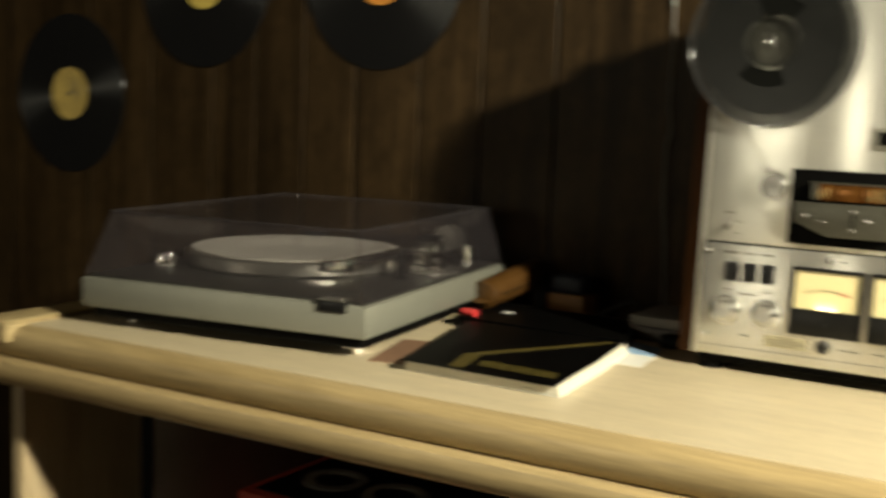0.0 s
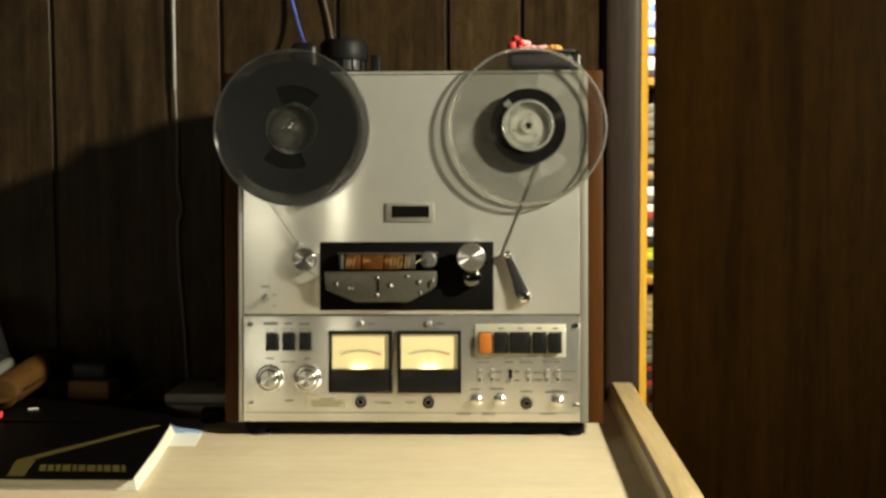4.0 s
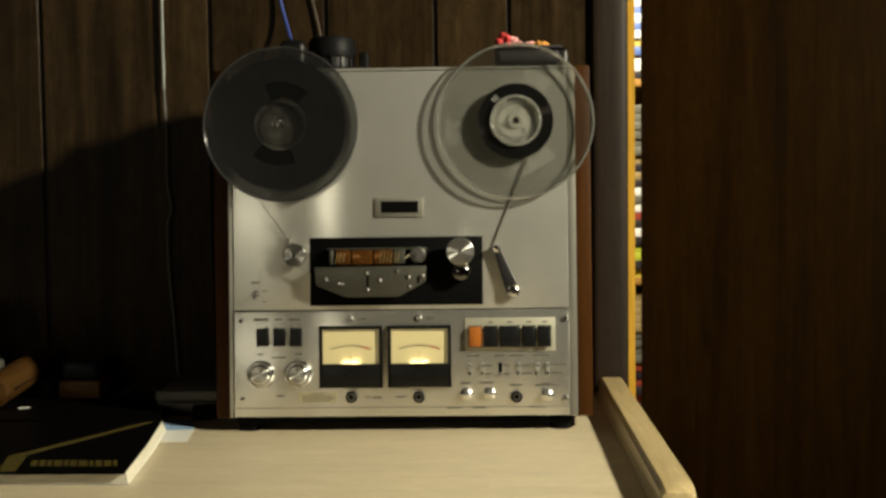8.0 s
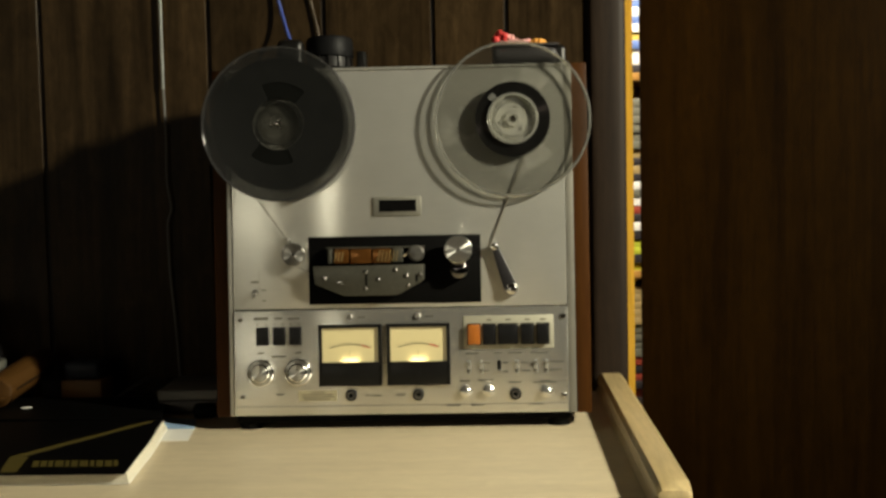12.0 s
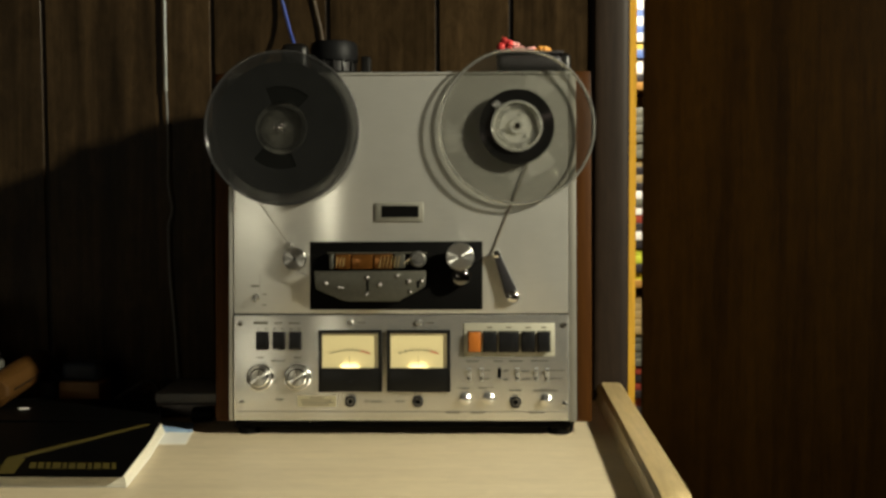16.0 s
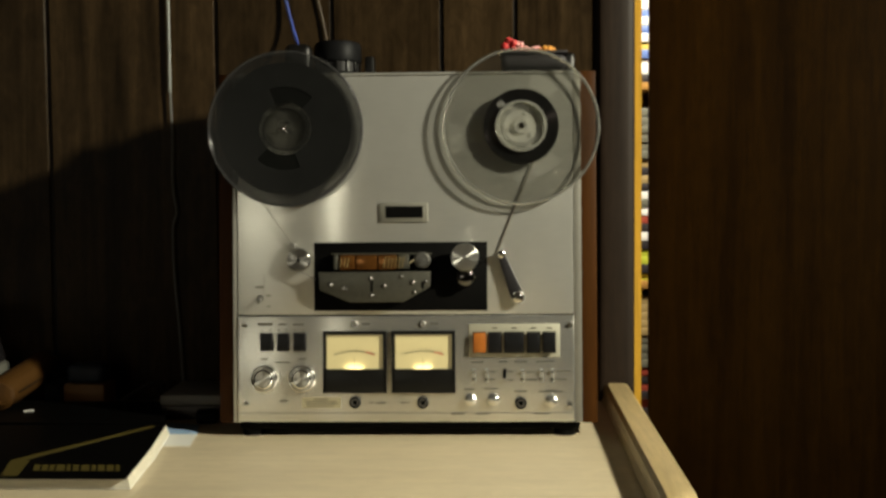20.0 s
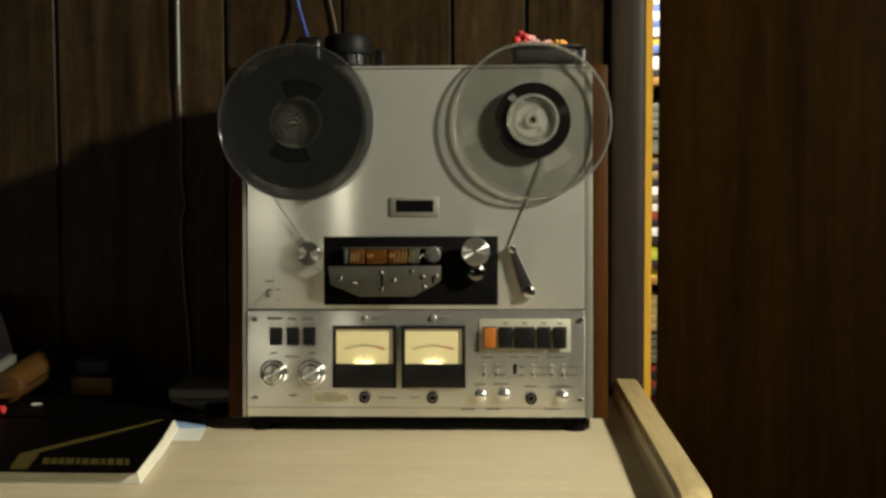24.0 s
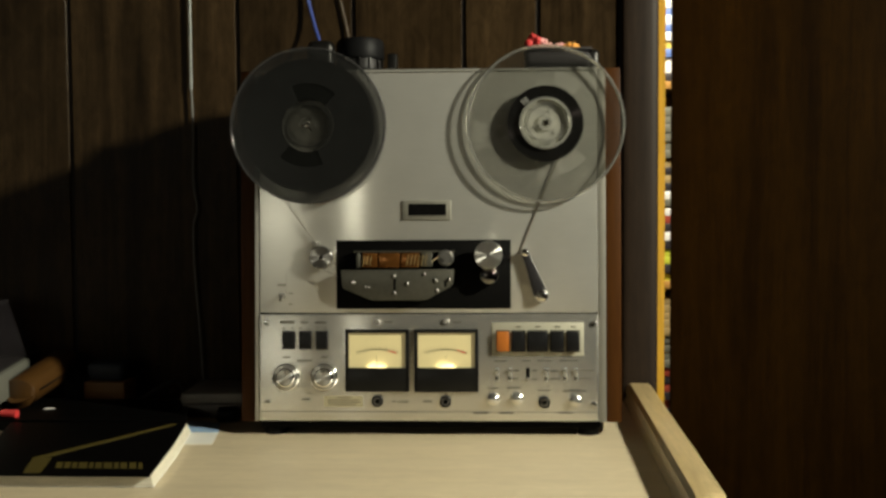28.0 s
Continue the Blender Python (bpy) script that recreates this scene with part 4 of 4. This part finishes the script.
part("lid", lathe([(0, 0.030), (0.0290, 0.030), (0.0298, 0.032), (0.0292, 0.051), (0.0272, 0.0545), (0.010, 0.0555), (0, 0.0555)], 48, (0, 0, 0), UP), M_LID, puck, "black lid")
part("plug", boxed(-0.061, -0.0280, -0.036, -0.012, 0.0, 0.050, 0.008, 3), M_BLACK, puck, "black moulded plug")
part("tab", boxed(0.034, 0.046, -0.008, 0.010, 0.0, 0.038, 0.003), M_BLACK, puck)
tray = thing("trinket_tray", on_top(0.150, 0.068), "small dark grey tray on top of the tape deck", "tray")
part("foot_ring", lathe([(0, 0.0), (0.024, 0.0), (0.026, 0.002), (0.026, 0.016), (0.022, 0.019), (0, 0.019)], 40, (-0.012, 0, 0), UP), M_BLACKMATT, tray, "black round foot")
part("body", boxed(-0.036, 0.044, -0.024, 0.024, 0.018, 0.037, 0.0085, 4), M_TRAY, tray)
part("lip", boxed(-0.037, 0.045, -0.025, 0.025, 0.0365, 0.040, 0.0016), M_TRAY, tray)
part("plug", boxed(0.034, 0.058, 0.026, 0.046, 0.0, 0.047, 0.006, 3), M_BLACK, tray, "black plug behind it")
random.seed(4)
for k in range(18):
    j = k % 13
    mat, lab = ((M_BEADRED, "red"), (M_BEADPINK, "pale pink"), (M_BEADPINK, "pale pink"), (M_BEADORANGE, "orange"))[min(3, j // 3)]
    r = 0.0068 if k < 2 else random.uniform(0.0030, 0.0046)
    bm = bmesh.new()
    bmesh.ops.create_icosphere(bm, subdivisions=2, radius=r)
    for v in bm.verts:
        v.co *= random.uniform(0.88, 1.1)
    up = 0.040 + r * 0.9 + (0.0068 if k >= 13 or k == 1 else 0.0)
    single("bead", bm, mat, on_top(0.150 - 0.030 + 0.0048 * j, 0.055 + random.uniform(-0.006, 0.008)) @ Matrix.Translation((0, 0, up)), lab + " glass bead heaped on the small tray", "bead", "beads in the tray")

# ---- cables on the wall ----
rw = thing("cable_raceway", pose(-0.344, WALL - 0.006, T), "pale grey tube and grey cable running down the panelling", "cable")
part("tube", tube([(0, 0, 0.427), (0, 0, CEIL - T - 0.002)], 0.0023, 10), M_TUBE, rw, "pale grey plastic tube")
part("cable", tube(bent([(0.000, 0, 0.429), (0.001, 0, 0.40), (0.002, 0, 0.36), (0.001, 0, 0.30), (0.006, -0.001, 0.262), (0.000, 0, 0.238), (0.001, 0, 0.17), (0.006, 0, 0.10), (0.010, -0.002, 0.03), (0.012, -0.004, 0.002)]), 0.0017, 8), M_CABLEGREY, rw, "thin grey cable")
single("blue_cable", tube(bent([(-0.240, WALL - 0.004, CEIL - 0.004), (-0.225, WALL - 0.004, T + 0.75), (-0.183, WALL - 0.006, T + 0.56), (-0.160, WALL - 0.030, T + 0.485), (-0.142, 0.17, T + 0.462)]), 0.0022, 8), M_CABLEBLUE, I4, "thin blue cable hanging behind the tape deck", "cable")
single("brown_cable", tube(bent([(-0.200, WALL - 0.004, CEIL - 0.004), (-0.170, WALL - 0.004, T + 0.70), (-0.139, WALL - 0.004, T + 0.56), (-0.126, WALL - 0.005, T + 0.50), (-0.120, WALL - 0.008, T + 0.45)]), 0.0018, 8), M_CABLEBROWN, I4, "thin brown cable hanging behind the tape deck", "cable")

# ---- records on the wall ----
for x, z, mat, lab, tip in ((-0.829, 0.487, M_LABEL_O, "an orange", 8), (-1.208, 0.487, M_LABEL_Y, "a yellow", -30), (-1.556, 0.284, M_LABEL_T, "a tan", 60)):
    rec = thing("vinyl_record", pose(x, WALL, T + z, 0, tip, 0), "black vinyl record with " + lab + " label hung on the panelled wall", "record", "records on the wall")
    part("disc", lathe([(0.0035, 0.0005), (0.1495, 0.0005), (0.1505, 0.0015), (0.1495, 0.0028), (0.1460, 0.0024)] + [(0.146 - 0.0028 * k, 0.0024 + 0.00022 * (k % 2)) for k in range(1, 31)] + [(0.058, 0.0022), (0.0525, 0.0026), (0.0035, 0.0026), (0.0035, 0.0005)], 96), M_VINYL, rec)
    lb = part("label", ring(0.0040, 0.0500, 0.0026, 0.0030, (0, 0, 0), 64), mat, rec, "round paper label")
    for k, (a, b) in enumerate(((-0.018, 0.018), (-0.024, 0.024), (-0.014, 0.014))):
        part("print_bar", boxed(a, b, -0.0033, -0.0030, 0.026 - 0.009 * k, 0.0285 - 0.009 * k), M_PRINT, lb)
    part("nail", disc(0.003, 0.0, 0.006, (0, 0, 0), 12, 0.001), M_STEEL, rec)

# ---- turntable ----
tt = thing("turntable", pose(-0.717, -0.052, T, 0, 0, 9.5), "grey turntable with clear dust cover and pale platter", "turntable")
PW, PD = 0.195, 0.220
part("base", boxed(-PW + 0.010, PW - 0.010, -PD + 0.010, PD - 0.010, 0.0125, 0.028, 0.003), M_BLACKMATT, tt, "black base pan")
part("plinth", boxed(-PW, PW, -PD, PD, 0.025, 0.062, 0.004), M_PLINTH, tt, "grey plinth")
part("top_plate", boxed(-PW + 0.006, PW - 0.006, -PD + 0.006, PD - 0.006, 0.062, 0.0645, 0.001), M_DARKDECK, tt, "dark metallic top plate")
for x in (-0.150, 0.150):
    for y in (-0.160, 0.160):
        f = part("foot", lathe([(0, 0.0), (0.022, 0.0), (0.023, 0.004), (0.023, 0.011), (0.019, 0.0130), (0, 0.0130)], 28, (x, y, 0), UP), M_CHROME if y < 0 else M_RUBBER, tt, "chromed round foot")
PC = (-0.036, 0.026, 0)        # centre of the platter
platter = part("platter", lathe([(0, 0.0645), (0.144, 0.0645), (0.147, 0.068), (0.147, 0.082), (0.144, 0.0845), (0, 0.0845)], 96, PC, UP), M_PLATTER, tt, "cast aluminium platter")
part("mat", lathe([(0, 0.0845), (0.139, 0.0845), (0.140, 0.0865), (0.060, 0.0870), (0.058, 0.0865), (0, 0.0865)], 96, PC, UP), M_MAT, platter, "pale grey felt mat")
part("spindle", disc(0.0035, 0.0865, 0.098, PC, 16, 0.001, UP), M_CHROME, platter)
part("strobe_lamp", lathe([(0, 0.0645), (0.012, 0.0645), (0.012, 0.082), (0.010, 0.086), (0, 0.086)], 24, (-0.150, -0.112, 0), UP), M_CHROME, tt, "chromed strobe lamp")
part("arm_board", lathe([(0, 0.0645), (0.041, 0.0645), (0.042, 0.0670), (0.038, 0.0700), (0, 0.0700)], 48, (0.146, 0.062, 0), UP), M_SATIN, tt, "pale metal ring round the tonearm")
ab = part("tonearm_base", lathe([(0, 0.0680), (0.026, 0.0680), (0.026, 0.074), (0.022, 0.076), (0.021, 0.090), (0.016, 0.093), (0.016, 0.106), (0.012, 0.109), (0, 0.109)], 40, (0.146, 0.062, 0), UP), M_CHROME, tt, "chromed tonearm base")
part("gimbal", boxed(0.133, 0.159, 0.050, 0.076, 0.095, 0.113, 0.003), M_BLACK, ab)
part("counterweight", lathe([(0, -0.020), (0.017, -0.020), (0.018, -0.017), (0.018, 0.012), (0, 0.014)], 32, (0.146, 0.122, 0.104)), M_STEEL, ab)
part("tonearm", tube(bent([(0.146, 0.105, 0.104), (0.146, 0.04, 0.103), (0.143, -0.035, 0.101), (0.136, -0.085, 0.099), (0.127, -0.118, 0.097), (0.122, -0.130, 0.096)]), 0.0046, 12), M_CHROME, tt, "chromed curved tonearm")
hs = boxed(-0.010, 0.010, -0.036, 0.0, 0.086, 0.098, 0.002)
hs.transform(Matrix.Translation((0.122, -0.128, 0)) @ Matrix.Rotation(radians(-25), 4, "Z"))
part("headshell", hs, M_CHROME, tt, "metal headshell")
part("arm_rest", boxed(0.137, 0.149, -0.028, -0.016, 0.0645, 0.096, 0.002), M_BLACK, tt)
part("arm_clip", boxed(0.134, 0.152, -0.027, -0.017, 0.096, 0.104, 0.002), M_BLACK, tt)
part("cue_lever", tube([(0.170, 0.04, 0.0645), (0.170, 0.038, 0.084), (0.171, 0.00, 0.089)], 0.0025, 8), M_CHROME, tt)
part("anti_skate_dial", disc(0.012, 0.0645, 0.092, (0.155, 0.165, 0), 24, 0.002, UP), M_CHROME, tt)
part("control_block", boxed(0.134, 0.170, -PD - 0.003, -PD + 0.024, 0.0525, 0.0655, 0.002), M_BUTTON, tt, "dark control block")
for x in (0.137, 0.153):
    part("control_button", boxed(x, x + 0.013, -PD - 0.0045, -PD + 0.012, 0.0655, 0.0678, 0.001), M_STEEL, tt)
CT, IN = 0.141, 0.022          # top of the cover, and how far its walls lean in


def pane(a, b, c, d, thick=0.0025):
    """A sheet between four corners, thick inwards."""
    q = [Vector(p) for p in (a, b, c, d)]
    n = (q[1] - q[0]).cross(q[2] - q[0]).normalized() * thick
    bm = bmesh.new()
    f = [bm.verts.new(p) for p in q]
    g = [bm.verts.new(p - n) for p in q]
    bm.faces.new(f)
    bm.faces.new(g[::-1])
    for i in range(4):
        bm.faces.new((f[i], g[i], g[(i + 1) % 4], f[(i + 1) % 4]))
    bmesh.ops.recalc_face_normals(bm, faces=bm.faces)
    return bm


LO = [(s * (PW - 0.004), r * (PD - 0.004), 0.0655) for s, r in ((-1, -1), (1, -1), (1, 1), (-1, 1))]
HI = [(s * (PW - 0.004 - IN), r * (PD - 0.004) + (IN if r < 0 else -0.004), CT) for s, r in ((-1, -1), (1, -1), (1, 1), (-1, 1))]
dc = part("dust_cover", pane(*HI), M_COVER, tt, "clear dust cover, closed")
for k in range(4):
    n = (k + 1) % 4
    part("cover_wall", pane(LO[k], LO[n], HI[n], HI[k]), M_COVER, dc)
    part("cover_edge", tube([HI[k], HI[n]], 0.0020, 8), M_COVEREDGE, dc)
for x in (-0.12, 0.12):
    part("hinge", boxed(x - 0.02, x + 0.02, PD - 0.002, PD + 0.012, 0.055, 0.085, 0.002), M_BLACK, tt, "black lid hinge")

# ---- book, notes, brushes, case ----
bk = thing("manual", pose(0, 0, T + 0.0008), "thick black softcover manual with a yellow stripe", "book")
BT = 0.0128


def flat(points, z0, z1):
    """A flat shape in x and y, from z0 to z1."""
    return sweep(points, "z", z0, z1)


def leaf(k):
    """The outline of the pages; lower ones stick out a little more, as the block is skewed."""
    e = 0.004 * k
    return [(-0.437, -0.2330 - e * 0.3), (-0.256 + e * 0.5, -0.2320 - e * 0.3), (-0.272 + e, -0.110), (-0.2905 + e, 0.010), (-0.503, 0.002)]


part("back_cover", flat(leaf(1.15), 0.0, 0.0010), M_PAPER, bk)
for k in range(7):
    z = 0.0010 + (BT - 0.0020) * k / 7
    part("page_section", flat(leaf(1 - k / 6 + 0.08 * math.sin(k * 1.7)), z, z + (BT - 0.0020) / 7 - 0.0001), M_PAGES, bk, "white pages")
part("front_cover", flat([(-0.437, -0.2415), (-0.2555, -0.2400), (-0.2715, -0.110), (-0.2905, 0.010), (-0.503, 0.002)], BT - 0.0010, BT), M_BOOK, bk, "glossy black front cover")
part("stripe", flat([(-0.384, -0.233), (-0.367, -0.233), (-0.381, -0.170), (-0.401, -0.170)], BT, BT + 0.0003), M_YELLOW, bk, "yellow printed stripe")
part("stripe", flat([(-0.401, -0.170), (-0.387, -0.170), (-0.299, -0.003), (-0.305, 0.000)], BT, BT + 0.00035), M_YELLOW, bk, "yellow printed stripe")
random.seed(9)
x = -0.366
while x < -0.276:
    w = random.uniform(0.004, 0.009)
    part("title_bar", flat([(x + 0.006, -0.212), (x + w + 0.006, -0.212), (x + w - 0.002, -0.188), (x - 0.002, -0.188)], BT, BT + 0.0003), M_YELLOW, bk)
    x += w + 0.0022
sl = thing("black_sleeve", pose(0, 0, T), "flat black cardboard sleeve behind the manual", "sleeve")
part("tray", flat([(-0.527, 0.015), (-0.2945, 0.017), (-0.329, 0.145), (-0.562, 0.147)], 0.0, 0.0122), M_BLACKMATT, sl)
part("lid", flat([(-0.528, 0.014), (-0.2935, 0.016), (-0.328, 0.146), (-0.563, 0.148)], 0.0125, 0.0145), M_BOOK, sl, "black cardboard lid")
pen = thing("marker_pen", pose(-0.535, 0.030, T + 0.0145, 0, 0, -8), "red marker pen lying on the black sleeve", "pen")
part("barrel", tube([(-0.05, 0, 0.0045), (0.010, 0, 0.0045)], 0.0045, 14), M_BLACK, pen)
part("cap", tube([(0.010, 0, 0.0045), (0.030, 0, 0.0045)], 0.0050, 14), M_BEADRED, pen, "red pen cap")
single("brown_card", flat([(-0.494, -0.224), (-0.300, -0.165), (-0.330, -0.040), (-0.532, -0.100)], 0.0, 0.0008), M_CARDBROWN, pose(0, 0, T), "brown card lying under the manual", "card")

single("paper_tag", flat([(-0.494, 0.080), (-0.483, 0.084), (-0.481, 0.081), (-0.492, 0.076)], 0.0, 0.0010), M_PAPER, pose(0, 0, T + 0.0147), "small white paper tag lying on the black sleeve", "paper tag")
single("note_slip", flat([(-0.309, 0.078), (-0.265, 0.063), (-0.254, 0.014), (-0.292, 0.014)], 0.0, 0.0006), M_PAPERBLUE, pose(0, 0, T + 0.0008), "pale blue paper slip lying on the desk", "paper slip", "paper slips")
single("note_slip", flat([(-0.2885, 0.020), (-0.255, 0.018), (-0.246, -0.046), (-0.280, -0.047)], 0.0, 0.0006), M_PAPER, pose(0, 0, T), "white paper slip lying on the desk", "paper slip", "paper slips")

case = thing("flat_case", pose(-0.275, 0.158, T, 0, 0, 1.0), "flat grey case beside the tape deck", "case")
part("body", boxed(-0.050, 0.050, -0.055, 0.050, 0.0, 0.017, 0.002), M_CASE, case)
part("lid", boxed(-0.051, 0.051, -0.056, 0.051, 0.018, 0.031, 0.002), M_CASELIGHT, case, "paler grey lid")


brush = thing("record_brush", pose(-0.523, 0.154, T + 0.0222, 0, -8, 84), "orange-brown leather covered record brush leaning against the panelling", "record brush")
part("grip", tube(bent([(-0.058, 0, 0.019), (-0.055, 0, 0.0205), (0.0, 0, 0.0215), (0.052, 0, 0.022), (0.058, 0, 0.021)]), 0.0205, 24), M_BRUSHWOOD, brush, "rounded orange-brown leather grip")
for x in (-0.0595, 0.0590):
    part("end_cap", tube([(x - 0.0015, 0, 0.0205), (x + 0.0015, 0, 0.0205)], 0.0170, 24), M_BRUSHWOOD, brush)
part("seam", boxed(-0.050, 0.050, -0.0222, -0.0202, 0.0195, 0.0215, 0.0004), M_BLACK, brush, "dark stitched seam")
plug = thing("power_plug", pose(-0.259, 0.082, T, 0, 0, 12), "small black power plug lying before the grey case", "plug")
part("body", boxed(-0.014, 0.014, -0.012, 0.012, 0.0, 0.017, 0.005, 3), M_BLACKMATT, plug)
part("cord", tube(bent([(0.012, 0.0, 0.008), (0.024, 0.004, 0.004), (0.034, 0.016, 0.0028), (0.040, 0.060, 0.0026), (0.052, 0.130, 0.0026)]), 0.0024, 8), M_CABLE, plug, "thin black cord")
brush = thing("record_brush", pose(-0.451, 0.197, T, 0, 0, -3), "small record brush with brown base and dark grip", "record brush")
part("base", boxed(-0.029, 0.029, -0.022, 0.022, 0.0, 0.032, 0.003), M_BASEWOOD, brush, "brown wooden base")
part("grip", boxed(-0.026, 0.025, -0.018, 0.018, 0.032, 0.057, 0.007, 3), M_NAVY, brush, "dark rounded grip")
tin = thing("fluid_bottle", pose(-0.500, 0.207, T), "small dark blue bottle between the record brushes", "bottle")
part("body", lathe([(0, 0), (0.016, 0), (0.017, 0.002), (0.017, 0.030), (0.012, 0.036), (0.008, 0.037), (0, 0.037)], 28, (0, 0, 0), UP), M_NAVY, tin)
part("cap", disc(0.008, 0.037, 0.048, (0, 0, 0), 20, 0.001, UP), M_BLACK, tin)
single("cable_loop", tube(bent([(-0.43, 0.20, T + 0.003), (-0.41, 0.17, T + 0.004), (-0.385, 0.185, T + 0.020), (-0.36, 0.20, T + 0.030), (-0.348, 0.215, T + 0.004), (-0.334, 0.236, T + 0.004)]), 0.0025, 8), M_CABLE, I4, "dark cable trailing over the back of the desk", "cable")

# ---- in the desk ----
SH = T - 0.42
red = thing("red_case", pose(-0.505, -0.07, SH), "red boxed set with a black cover in the desk", "box")
part("body", boxed(-0.165, 0.165, -0.17, 0.17, 0.0, 0.240, 0.004), M_REDBOX, red)
part("cover_panel", boxed(-0.150, 0.150, -0.155, 0.155, 0.240, 0.2415), M_BLACK, red, "black printed cover")
for k in range(3):
    part("cover_ring", ring(0.026, 0.040, 0.2415, 0.243, (-0.09 + 0.09 * k, -0.075, 0), 32, UP), M_CARD, red)
single("white_box", boxed(-0.05, 0.05, -0.05, 0.05, 0.0, 0.06, 0.002), M_PAPER, pose(-0.205, -0.20, SH + 0.0), "small white box in the desk's shelf", "box")

# ---- next room ----
case2 = thing("bookcase", pose(0.24, 1.42, 0), "orange pine bookcase lit in the next room", "bookcase")
part("side", boxed(-0.012, 0.006, 0.0, 0.26, 0, 1.9, 0.001), M_PINE, case2)
part("side", boxed(0.90, 0.918, 0.0, 0.26, 0, 1.9, 0.001), M_PINE, case2)
part("back", boxed(0.0, 0.91, 0.25, 0.26, 0, 1.9), M_PINE, case2)
SHELVES = (0.10, 0.47, 0.80, 1.275, 1.64)
for z in SHELVES:
    part("shelf", boxed(0.006, 0.90, 0.004, 0.25, z - 0.018, z, 0.001), M_PINE, case2)
TONES = {"white": (0.80, 0.79, 0.74), "blue": (0.10, 0.17, 0.42), "lime": (0.50, 0.55, 0.05), "sand": (0.34, 0.25, 0.11), "grey": (0.13, 0.13, 0.10), "dark": (0.025, 0.022, 0.025), "red": (0.30, 0.05, 0.03), "gold": (0.60, 0.46, 0.10)}
TONE_MAT = {k: plain("case_" + k, v, 0.4, 0, 0.1) for k, v in TONES.items()}
# height where a run of cases begins, and the tones from there upwards
RUNS = ((0.10, "sand grey dark sand grey dark sand grey dark sand grey dark"), (0.47, "dark red dark red dark red grey grey grey grey sand sand sand sand sand"),
        (0.80, "lime dark lime lime dark white dark red white grey white dark sand dark sand grey grey grey grey grey grey"),
        (1.275, "dark white white blue gold white blue white blue white white gold white blue white"), (1.64, "sand red dark sand"))
random.seed(12)
for z0, tones in RUNS:
    nxt = min([h for h in SHELVES if h > z0] + [1.9]) - 0.022
    for col in range(3):
        z = z0
        for tone in tones.split():
            hh = random.uniform(0.0175, 0.0215)
            if z + hh > nxt:
                break
            x0 = 0.02 + 0.285 * col
            single("media_case", boxed(x0 + random.uniform(0, 0.006), x0 + 0.27 + random.uniform(-0.006, 0), 0.008 + random.uniform(0, 0.012), 0.15, 0, hh - 0.0005, 0.001), TONE_MAT[tone],
                   pose(0.24, 1.42, z), tone + " media case in a stack on the bookcase", "media case", "media cases on the bookcase")
            z += hh

# ---- boards of the panelled wall, last ----
GROOVES = [-4.4, -4.1, -3.8, -3.56, -3.35, -3.14, -2.9, -2.6, -2.36, -2.20, -2.05, -1.95, -1.84, -1.735, -1.50, -1.335, -1.185, -1.087, -0.980, -0.875, -0.752, -0.640, -0.517, -0.280, -0.119, 0.0315, 0.132, 0.2425, 0.2885]
for a, b in zip(GROOVES, GROOVES[1:]):
    part("board", boxed(a + 0.0028, b - 0.0028, WALL, WALL + 0.0055, 0.0, CEIL, 0.0012, 1), M_PANELLING, wall_north)
